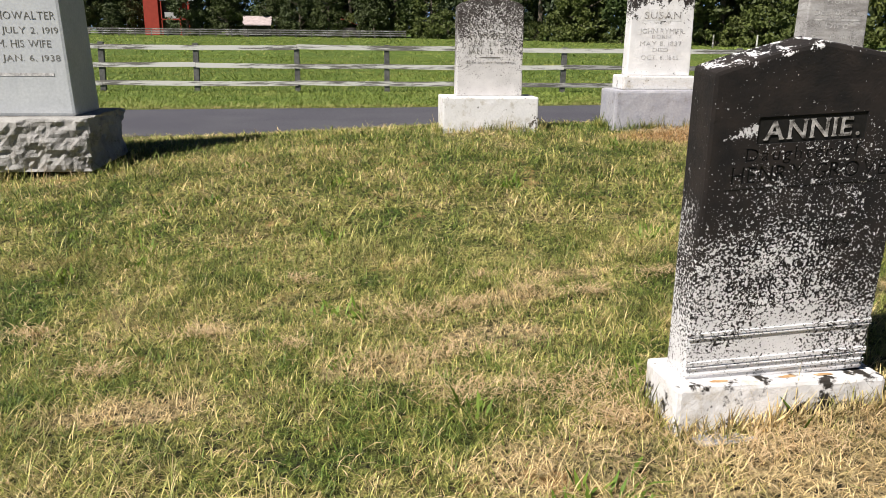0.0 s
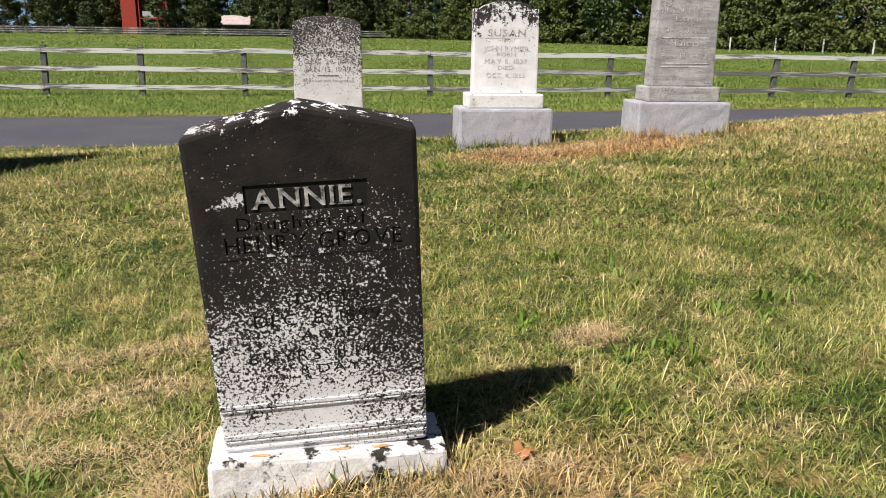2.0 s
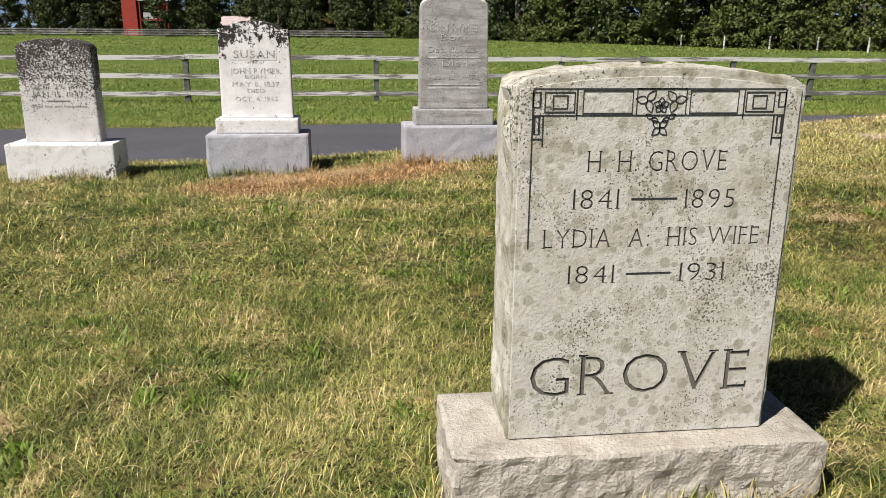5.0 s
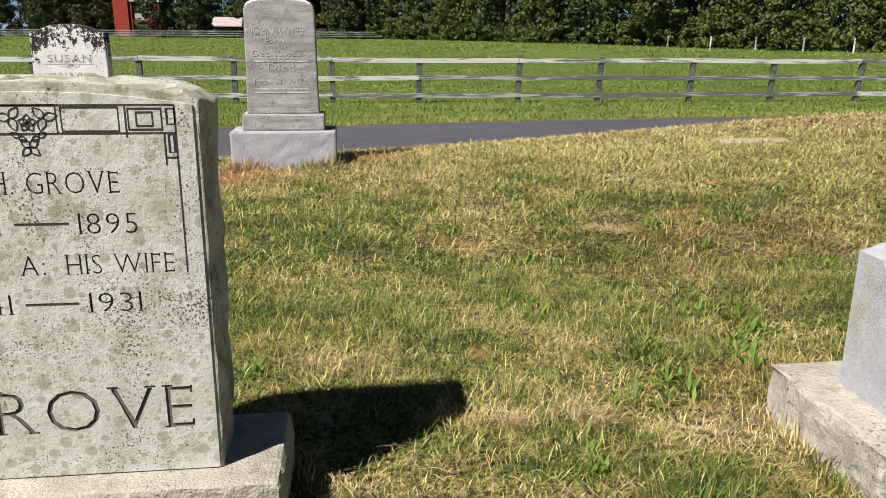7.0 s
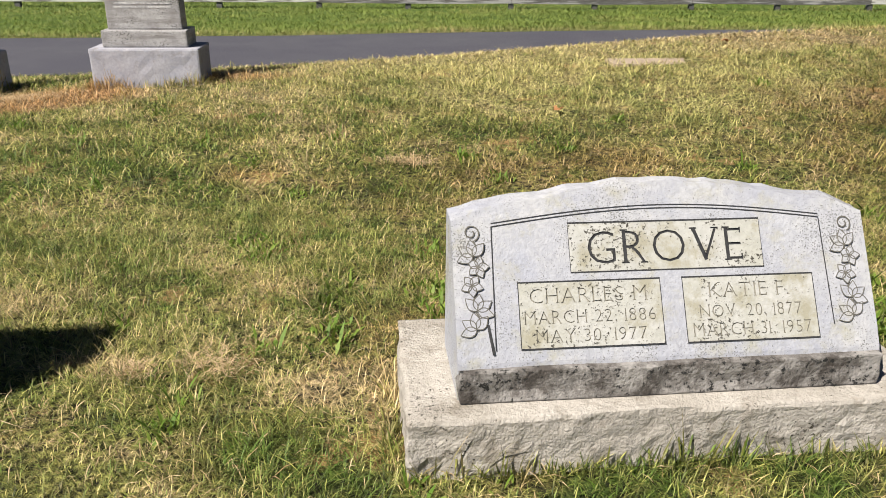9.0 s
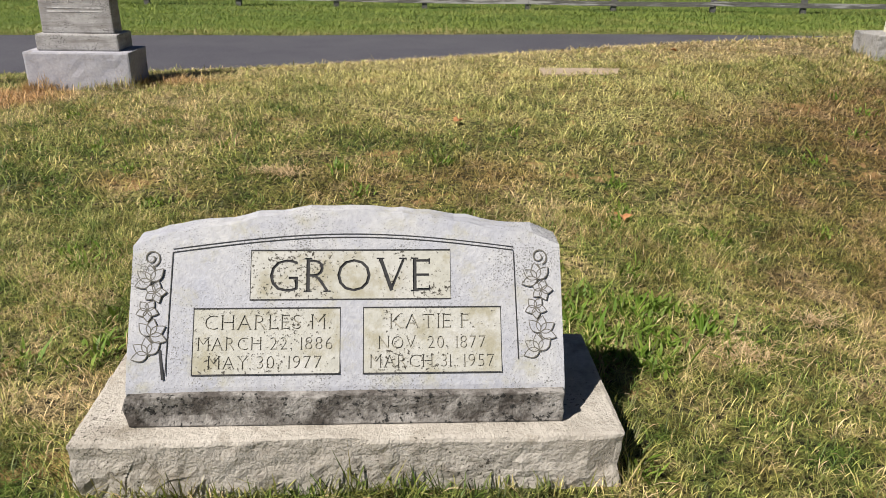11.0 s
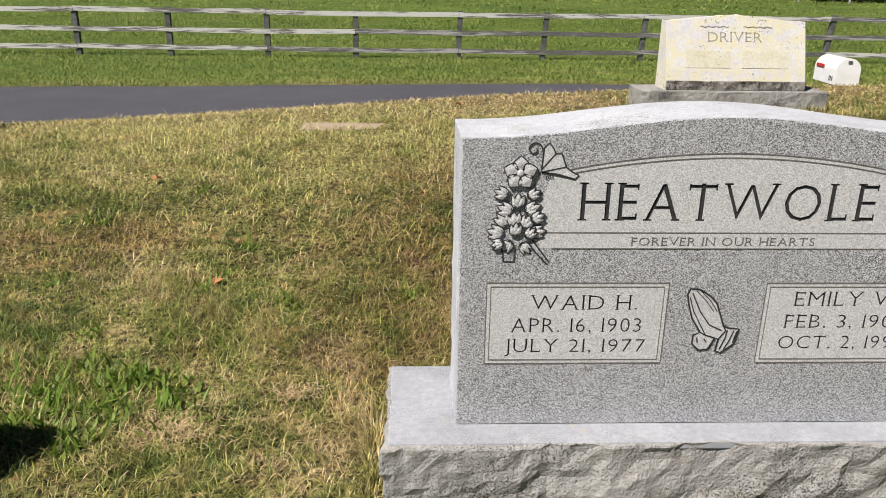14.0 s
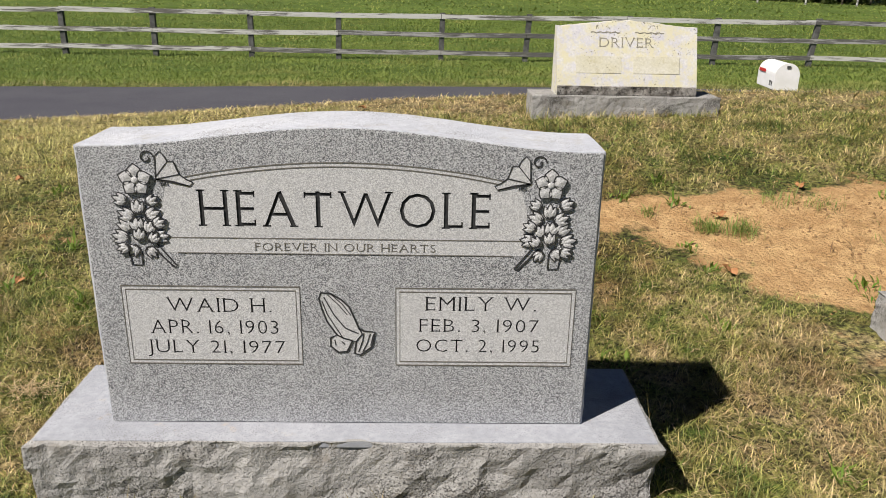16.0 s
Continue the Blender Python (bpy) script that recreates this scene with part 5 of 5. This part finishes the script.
for (xa, ya), (xb, yb) in zip(EDGE[2:], EDGE[3:]):
    for f in (0.1, 0.3, 0.5, 0.7, 0.9):
        x, y = xa + (xb - xa) * f + rng.uniform(-1, 1), ya + (yb - ya) * f + rng.uniform(-1, 1) + 0.8
        m = pose(x, y, float(height(x, y)) - 0.05, 0, 0, rng.uniform(0, 360))
        t = copy_thing(kinds[3], m) if 3 in used else kinds[3]
        used.add(3)
        s = rng.uniform(0.6, 1.1)
        t.matrix_basis = m @ Matrix.Diagonal((s, s, s, 1))
        tagged(t, group="wood along the field")
for n, (x, y, s, k) in enumerate(((-50, 141, 0.42, 0), (-36.9, 139, 0.74, 2), (-30.3, 138.5, 0.76, 0), (-57, 143, 0.6, 1), (-64, 143, 0.6, 0), (-70, 146, 0.7, 2), (-18, 140, 0.75, 1), (-13, 139, 0.7, 0), (-23, 150, 0.8, 2), (-77, 150, 0.7, 0), (-84, 152, 0.6, 1), (-5, 140, 0.8, 2), (-66, 158, 0.9, 2), (-62.5, 160, 0.85, 0), (-59, 157, 0.95, 2), (-55.5, 160, 0.9, 0), (-52, 158, 0.8, 2), (-49, 161, 0.9, 0), (-38, 158, 0.8, 2), (-33, 160, 0.8, 0))):
    m = pose(x, y, float(height(x, y)) - 0.05, 0, 0, x * 7)
    t = copy_thing(yard_tree, m) if n else yard_tree
    s *= 1.35
    t.matrix_basis = m @ Matrix.Diagonal((s, s, s, 1))
    tagged(t, "dense dark green tree beside the farm buildings", group="trees round the farm")

# ---- far farm ----
red = plain("red_barn_boards", (0.33, 0.045, 0.028), (0.26, 0.035, 0.022), 1.5, 0.8)
tin = plain("grey_tin_roof", (0.42, 0.43, 0.45), (0.34, 0.35, 0.37), 1.2, 0.5)
dark_wall = plain("dark_boards", (0.05, 0.045, 0.045), (0.08, 0.07, 0.065), 1.5, 0.9)
g = float(height(-42, 150))
barn = thing("barn", pose(-44.2, 150, g), "red farmhouse with grey tin roof and dark porch", "house")
part("wall", box(-2.6, 0.0, 0, 6, -0.5, 9.0, 0.02), red, barn, "red board wall")
part("wall", box(0.01, 5.6, 1.5, 6, -0.5, 7.0, 0.02), dark_wall, barn, "dark recessed wall")
bm = bmesh.new()
add_box(bm, 0.02, 6.4, 0.2, 6.2, 6.1, 6.3)
for v in bm.verts:
    v.co.z += 0.28 * v.co.y
part("roof", bm, tin, barn, "grey tin roof")
part("porch_rail", box(1.0, 3.4, 0.4, 0.5, 3.0, 4.1, 0.02), plain("grey_balcony", (0.4, 0.4, 0.4), (0.32, 0.32, 0.33), 2), barn, "grey balcony front")
for x in (0.3, 3.6, 5.2):
    part("porch_post", box(x, x + 0.25, 0.3, 0.55, -0.5, 6.2, 0.02), red, barn)
part("porch_floor", box(0.02, 5.5, 0.3, 1.49, 2.7, 2.95, 0.02), red, barn)
part("wall", box(4.0, 5.4, 1.4, 1.49, 2.96, 5.8, 0.0), red, barn, "red board wall")
shed = thing("shed", pose(-26.3, 146, float(height(-26.3, 146))), "small pale shed with bright tin roof", "shed")
# solid dark box stands in for the shade below the roof
part("wall", box(-2.4, 2.4, 0.9, 3, -0.3, 1.9, 0.02), dark_wall, shed, "dark block for the shade under the open roof")
for x in (-2.3, 0.0, 2.2):
    part("post", box(x, x + 0.12, -0.1, 0.02, -0.3, 2.0, 0.01), dark_wall, shed)
bm = bmesh.new()
add_box(bm, -2.7, 2.7, -0.3, 3.2, 1.91, 2.06)
for v in bm.verts:
    v.co.z += 0.45 * (v.co.y + 0.3)
part("roof", bm, plain("bright_tin", (0.50, 0.42, 0.41), (0.36, 0.30, 0.29), 1.5, 0.5), shed, "bright tin roof")
shed = thing("shed", pose(-8.2, 146, float(height(-8, 146))), "low dark shed with a red roof among trees", "shed")
part("wall", box(-2.6, 1.2, 0.4, 3, -0.3, 1.7, 0.02), dark_wall, shed)
bm = bmesh.new()
add_box(bm, -2.8, 1.5, 0.0, 3.2, 1.71, 1.85)
for v in bm.verts:
    v.co.z += 0.62 * (1.5 - v.co.x) * 0.55
part("roof", bm, red, shed, "red roof")
ff = thing("board_fence", pose(0, 0, 0), "far pale board fence in front of the farm", "fence")
for k in range(30):
    x = -78 + 2.6 * k
    y = 133 - 0.06 * (x + 40)
    gz = float(height(x, y))
    part("post", box(x - 0.09, x + 0.09, y, y + 0.15, gz - 0.2, gz + 1.25, 0.0), post_wood, ff)
    for z in (0.45, 0.8, 1.15):
        part("rail", box(x, x + 2.6, y - 0.05, y - 0.005, gz + z - 0.09, gz + z + 0.09, 0.0), wood, ff)
wf = thing("wire_fence", pose(0, 0, 0), "pale fence posts in front of the wood", "fence")
for k in range(12):
    x = 27 + 3.3 * k
    y = 70 - 0.75 * (x - 27) + 4
    gz = float(height(x, y))
    bm = bmesh.new()
    bmesh.ops.create_cone(bm, segments=7, radius1=0.09, radius2=0.075, depth=1.6, cap_ends=True)
    part("post", lay(bm, Matrix.Translation((x, y, gz + 0.5))), wood_pale, wf)
tr = thing("pickup_truck", pose(24.5, 150, float(height(24.5, 150))), "dark parked pickup beside the far trees", "truck")
navy = plain("dark_blue_paint", (0.02, 0.035, 0.06), (0.03, 0.05, 0.08), 3, 0.3)
part("body", box(-2.4, 2.4, 0, 1.8, 0.45, 1.15, 0.12), navy, tr)
part("cab", box(-0.9, 0.9, 0.1, 1.7, 1.15, 1.8, 0.2), navy, tr)
part("windscreen", box(-0.7, 0.7, 0.08, 0.099, 1.25, 1.65, 0.005), plain("glass_dark", (0.25, 0.35, 0.4), (0.2, 0.3, 0.36), 3, 0.1), tr, "pale blue side glass")
for x in (-1.5, 1.5):
    bm = bmesh.new()
    bmesh.ops.create_cone(bm, segments=16, radius1=0.36, radius2=0.36, depth=0.24, cap_ends=True)
    part("wheel", lay(bm, Matrix.Translation((x, 0.1, 0.36)) @ Matrix.Rotation(math.pi / 2, 4, "X")), dark_wall, tr, "black wheel")

# ---- grass ----
KEEP_OUT = [(-7.80, -7.23, -0.23, -0.04), (-5.40, -4.53, -0.26, 0.07), (-3.2, -1.93, -0.27, 0.22), (-0.8, 0.81, -0.1, 0.33), (-7.92, -7.2, 3.75, 4.09), (-6.62, -5.89, 3.81, 4.18), (-5.22, -4.47, 3.84, 4.22), (-11.6, -10.05, 3.0, 3.74), (0.98, 2.44, 4.09, 4.47), (1.74, 3.0, 0.56, 0.97), (-1.45, -0.66, 3.92, 4.04)]


WISPS = [(-8.35, 0.63, 0.15, 0.06), (-7.93, 0.80, 0.11, 0.07), (-7.41, 0.84, 0.12, 0.05), (-8.08, 0.96, 0.06, 0.04), (-8.78, 1.03, 0.08, 0.06), (-9.08, 0.59, 0.13, 0.05), (-8.77, 0.45, 0.07, 0.05), (-9.36, 0.35, 0.10, 0.05),
         (-9.68, 0.67, 0.14, 0.06), (-7.72, 0.73, 0.11, 0.05), (-8.15, 0.70, 0.12, 0.05), (-8.4, 0.3, 0.25, 0.07), (-6.66, 0.38, 0.11, 0.09), (-7.93, 0.02, 0.22, 0.12), (-7.90, -0.15, 0.14, 0.12), (-8.25, 0.05, 0.2, 0.08),
         (-7.1, -0.28, 0.22, 0.07), (-7.55, -0.36, 0.35, 0.07), (-3.73, 0.22, 0.13, 0.09), (-3.93, 0.21, 0.06, 0.05), (-3.14, 1.97, 0.12, 0.07), (-3.07, 1.93, 0.10, 0.06), (-6.3, 3.62, 0.30, 0.10), (-5.62, 3.62, 0.30, 0.12), (-6.0, 3.45, 0.35, 0.10), (-1.42, 0.30, 0.14, 0.09), (-1.1, 0.5, 0.10, 0.06)]


def wave(x, y, f, seed):
    """Cheap smooth noise, about -1..1."""
    return (np.sin(f * x * 1.3 + 2.1 * np.sin(f * y * 0.9 + seed)) + np.sin(f * y * 1.7 + 1.7 * np.sin(f * x * 0.8 + seed * 1.3)) + np.sin(f * (x + y) * 1.1 + seed * 2.2)) / 3


def soft(x, y, places):
    out = np.zeros_like(x)
    for cx, cy, rx, ry, k in places:
        out += k * np.maximum(0, 1 - ((x - cx) / rx) ** 2 - ((y - cy) / ry) ** 2)
    return out


def blades(name, x, y, tall, width, seed, label, mat, lean_lo=0.55, lean_hi=1.5, category="grass", lift=0.0):
    """Kite-shaped bent blades, one small island each."""
    R = np.random.default_rng(seed)
    n = len(x)
    z = height(x, y) + lift * R.uniform(0.5, 1.2, n)
    L = np.broadcast_to(tall, n) * R.gamma(6.0, 1 / 6.0, n)
    a = R.uniform(0, 2 * np.pi, n) + 0.8 * wave(x, y, 3.0, 1.0)
    th = R.uniform(lean_lo, lean_hi, n)
    w = width * R.uniform(0.6, 1.35, n) / 2
    d = np.stack([np.cos(a), np.sin(a)], 1)
    s = np.stack([-np.sin(a), np.cos(a)], 1) * w[:, None]
    p0 = np.stack([x, y], 1)
    pm = p0 + d * (L * 0.5 * np.sin(th * 0.78))[:, None]
    p2 = p0 + d * (L * (0.5 * np.sin(th * 0.78) + 0.5 * np.sin(th * 1.06)))[:, None]
    zm = z + L * 0.5 * np.cos(th * 0.78)
    zt = np.maximum(zm + L * 0.5 * np.cos(th * 1.06), z + 0.004)
    V = np.empty((n, 4, 3), np.float32)
    V[:, 0, :2], V[:, 0, 2] = p0, z - 0.004
    V[:, 1, :2], V[:, 3, :2] = pm + s, pm - s
    V[:, 1, 2] = V[:, 3, 2] = zm
    V[:, 2, :2], V[:, 2, 2] = p2, zt
    me = bpy.data.meshes.new(name)
    me.vertices.add(n * 4)
    me.vertices.foreach_set("co", V.ravel())
    me.loops.add(n * 4)
    me.loops.foreach_set("vertex_index", np.arange(n * 4, dtype=np.int32))
    me.polygons.add(n)
    me.polygons.foreach_set("loop_start", np.arange(n, dtype=np.int32) * 4)
    me.update(calc_edges=True)
    me.materials.append(mat)
    return tagged(new(name, me), label, category, kind="stuff")


def scatter(x0, x1, y0, y1, n, seed, clump=0.0, bare=True):
    R = np.random.default_rng(seed)
    x, y = R.uniform(x0, x1, n), R.uniform(y0, y1, n)
    ok = np.ones(n, bool)
    for a, c, d, e in KEEP_OUT:
        ok &= ~((x > a) & (x < c) & (y > d) & (y < e))
    if clump:
        ok &= R.random(n) < 1 - clump * (0.5 + 0.5 * wave(x, y, 7.0, seed)) * (0.5 + 0.5 * wave(x, y, 17.0, seed + 2))
    if bare:
        ok &= R.random(n) > 1.25 * soft(x, y, SOIL) + 0.45 * wave(x, y, 6.0, 3.0) * (soft(x, y, SOIL) > 0.05)
    return x[ok], y[ok]


LAWN = "short matted green and straw-coloured lawn grass"
FRESH = "fresh green grass blades standing in the lawn"
x, y = scatter(-10.2, 3.2, -0.65, 1.5, 620000, 61, 0.9)
blades("grass", x, y, 0.040 * (1 + 0.5 * wave(x, y, 5.0, 7.0)), 0.0023, 71, LAWN, blade_mat, 0.75, 1.56)
x, y = scatter(-10.2, 3.2, -0.65, 1.5, 150000, 69, 1.0)
green = np.random.default_rng(3).random(len(x)) < np.clip(0.45 + 0.9 * wave(x, y, 2.2, 4.0) - 0.09 * np.clip(x + 5, 0, 5) - 1.6 * soft(x, y, STRAW + DARK + BROWN), 0.03, 1.0)
x, y = x[green], y[green]
blades("grass", x, y, 0.038 * (1 + 0.5 * wave(x, y, 4.0, 2.0)), 0.0026, 82, FRESH, fresh_mat, 0.45, 1.45)
x, y = scatter(-12.0, 5.0, 1.5, 4.2, 260000, 62, 0.9)
blades("grass", x, y, 0.046 * (1 + 0.4 * wave(x, y, 5.0, 7.0)), 0.0045, 72, LAWN, blade_mat, 0.75, 1.56)
x, y = scatter(-12.0, 5.0, 1.5, 4.2, 60000, 70, 1.0)
green = np.random.default_rng(4).random(len(x)) < np.clip(0.40 + 0.9 * wave(x, y, 2.2, 4.0) - 0.09 * np.clip(x + 5, 0, 5) - 1.6 * soft(x, y, STRAW + DARK + BROWN) - 0.5 * soft(x, y, PALE), 0.03, 1.0)
x, y = x[green], y[green]
blades("grass", x, y, 0.045, 0.0045, 83, FRESH, fresh_mat, 0.5, 1.5)
x, y = scatter(-15.0, 8.0, 4.2, 7.6, 150000, 63, 0.75)
blades("grass", x, y, 0.040, 0.0065, 73, LAWN, blade_mat, 0.8, 1.55)
x, y = scatter(-24, 18, 10.95, 15.5, 100000, 64, 0.7, False)
blades("grass", x, y, 0.07 + 0.03 * wave(x, y, 1.6, 2.0), 0.011, 74, "bright green verge grass beside the lane", verge_mat, 0.7, 1.6)
x, y = scatter(-28, 24, 15.5, 26, 110000, 65, 0.7, False)
blades("grass", x, y, 0.085 + 0.04 * wave(x, y, 1.0, 2.0), 0.016, 75, "longer green pasture grass along the fence", verge_mat, 0.7, 1.6)
x, y = scatter(-34, 30, 26, 48, 70000, 67, 0.7, False)
blades("grass", x, y, 0.12 + 0.05 * wave(x, y, 0.7, 4.0), 0.035, 78, "uneven green pasture grass behind the fence", verge_mat, 0.8, 1.6)
x, y = scatter(-75, 45, 48, 135, 50000, 68, 0.6, False)
ok = y < 128 - 1.25 * np.maximum(x - 5, 0)
blades("grass", x[ok], y[ok], 0.18 + 0.08 * wave(x[ok], y[ok], 0.3, 4.0), 0.10, 79, "far green pasture grass below the wood", verge_mat, 0.9, 1.6)
# loose straw, thickest round the stones
x, y = scatter(-10.5, 3.4, -1.3, 5.2, 160000, 66, 0.0)
R = np.random.default_rng(8)
keep = R.random(len(x)) < 0.17 + 1.1 * soft(x, y, STRAW) + 0.5 * np.clip(wave(x, y, 2.6, 5.0) * wave(x, y, 6.0, 9.0), 0, 1)
x, y = x[keep], y[keep]
blades("straw", x, y, 0.050, 0.0024, 76, "dry straw thatch lying on the lawn", straw_mat, 1.3, 1.6, "straw", 0.014)
# wisps of raked straw lying on top of the grass
R = np.random.default_rng(31)
tx, ty = [], []
for cx, cy, rx, ry in WISPS:
    n = int(26000 * rx * ry) + 150
    px, py = R.normal(cx, rx * 0.5, n), R.normal(cy, ry * 0.5, n)
    ok = R.random(n) < 0.75 + 0.6 * wave(px, py, 22.0, cx)
    tx.append(px[ok])
    ty.append(py[ok])
x, y = np.concatenate(tx), np.concatenate(ty)
blades("straw", x, y, 0.045, 0.0022, 84, "pale wisps of raked straw on the grass", straw_mat, 1.3, 1.6, "straw", 0.022)
# wiry tufts and dead stalks in the bare soil
R = np.random.default_rng(41)
tx, ty = [], []
for cx, cy, r, n in ((1.60, 1.86, 0.035, 200), (1.76, 1.83, 0.04, 240), (1.36, 2.06, 0.02, 60), (2.3, 2.15, 0.06, 90), (2.5, 1.7, 0.05, 70), (2.1, 2.2, 0.05, 70)):
    tx.append(R.normal(cx, r, n))
    ty.append(R.normal(cy, r, n))
x, y = np.concatenate(tx), np.concatenate(ty)
blades("weeds", x, y, 0.065, 0.0035, 85, "wiry green tufts in bare orange soil", fresh_mat, 0.2, 1.3, "weeds")
# crumbs of earth and dead stalks lying in the bare soil
R = np.random.default_rng(52)
cx, cy = R.uniform(1.0, 3.2, 2600), R.uniform(0.9, 2.6, 2600)
ok = R.random(2600) < 0.55 * soft(cx, cy, SOIL) * (0.6 + 0.6 * wave(cx, cy, 9.0, 2.0))
cx, cy = cx[ok], cy[ok]
n = len(cx)
size = 0.004 + 0.010 * R.random(n) ** 3
shape = np.array([(1, 0, 0), (0, 1, 0), (-1, 0, 0), (0, -1, 0), (0, 0, 0.7), (0, 0, -0.5)])
co = shape[None] * R.uniform(0.6, 1.3, (n, 6, 1)) * size[:, None, None] + np.stack([cx, cy, height(cx, cy) + 0.002], 1)[:, None]
tri = np.array([(0, 1, 4), (1, 2, 4), (2, 3, 4), (3, 0, 4), (1, 0, 5), (2, 1, 5), (3, 2, 5), (0, 3, 5)])
me = bpy.data.meshes.new("clods")
me.from_pydata(co.reshape(-1, 3).tolist(), [], (tri[None] + 6 * np.arange(n)[:, None, None]).reshape(-1, 3).tolist())
me.materials.append(plain("dark_earth_crumbs", (0.16, 0.085, 0.04), (0.42, 0.27, 0.12), 7, 1.0))
tagged(new("clods", me), "small crumbs of brown earth on the bare soil", "soil", kind="stuff")
x, y = cx[::5] + 0.02, cy[::5]
blades("straw", x, y, 0.07, 0.0045, 86, "dead brown stalks lying on the bare soil", leafy("dead_stalks", lambda nt, geo: mixed(nt, geo.outputs["Random Per Island"], (0.10, 0.05, 0.025), (0.30, 0.19, 0.09)), 0.05), 1.0, 1.55, "straw", 0.004)
# longer grass left standing against the bases
R = np.random.default_rng(12)
tx, ty = [], []
for a, c, d, e in KEEP_OUT[:9]:
    for xa, xb, ya, yb, n in ((a - 0.02, c + 0.02, d - 0.045, d - 0.004, 900), (c + 0.004, c + 0.05, d, e, 450), (a - 0.05, a - 0.004, d, e, 450)):
        px, py = R.uniform(xa, xb, n), R.uniform(ya, yb, n)
        ok = R.random(n) < 0.55 + 0.6 * wave(px, py, 9.0, 4.0)
        tx.append(px[ok])
        ty.append(py[ok])
x, y = np.concatenate(tx), np.concatenate(ty)
blades("grass", x, y, 0.060 * (1 + 0.5 * wave(x, y, 8.0, 3.0)), 0.0038, 80, "longer grass left standing against the stone bases", blade_mat, 0.2, 1.1)
# broad-leaved weeds in tufts
R = np.random.default_rng(9)
cx, cy = R.uniform(-10, 3, 1500), R.uniform(-1.25, 3.2, 1500)
rich = soft(cx, cy, [(-3.3, 0.75, 0.55, 0.45, 1.0), (-1.75, 0.40, 0.4, 0.45, 1.6), (-6.0, 0.2, 0.5, 0.5, 0.5), (-8.4, -0.7, 0.8, 0.4, 0.5)])
keep = R.random(1500) < 0.09 + rich
cx, cy = np.append(cx[keep], R.normal(-1.76, 0.15, 42)), np.append(cy[keep], R.normal(0.48, 0.15, 42))
x = np.repeat(cx, 26) + R.normal(0, 0.028, len(cx) * 26)
y = np.repeat(cy, 26) + R.normal(0, 0.033, len(cy) * 26)
ok = np.ones(len(x), bool)
for a, c, d, e in KEEP_OUT:
    ok &= ~((x > a - 0.03) & (x < c + 0.03) & (y > d - 0.03) & (y < e + 0.03))
blades("weeds", x[ok], y[ok], 0.045, 0.011, 77, "fresh green broad-leaved weeds in tufts", weed_mat, 0.4, 1.35, "weeds")
# fallen leaves
leaf_brown = plain("fallen_leaf", (0.30, 0.13, 0.05), (0.42, 0.21, 0.09), 40, 0.8)
rnd = random.Random(14)
for lx, ly in ((-7.05, -0.22), (-1.55, 1.35), (-0.85, -0.45), (-6.3, 4.9), (-2.2, 2.7), (-0.35, 4.7), (1.7, 2.0), (1.55, 1.4), (2.3, 2.4)):
    bm = bmesh.new()
    ring = [bm.verts.new((0.035 * (1 + 0.35 * math.sin(5 * a)) * math.cos(a), 0.024 * (1 + 0.35 * math.sin(5 * a)) * math.sin(a), 0.012 * math.sin(2 * a) + rnd.uniform(0, 0.01))) for a in np.linspace(0, 2 * math.pi, 15)[:-1]]
    mid = bm.verts.new((0, 0, 0.002))
    for i in range(14):
        bm.faces.new((mid, ring[i], ring[(i + 1) % 14]))
    ext = bmesh.ops.extrude_face_region(bm, geom=bm.faces[:])
    bmesh.ops.translate(bm, vec=(0, 0, 0.0015), verts=[v for v in ext["geom"] if isinstance(v, bmesh.types.BMVert)])
    ob = mesh_object("fallen_leaf", bm, leaf_brown)
    ob.matrix_basis = pose(lx, ly, float(height(lx, ly)) + 0.028, rnd.uniform(-12, 12), rnd.uniform(-12, 12), rnd.uniform(0, 360))
    tagged(ob, "curled brown fallen leaf lying on the grass", "leaf", "fallen leaves")
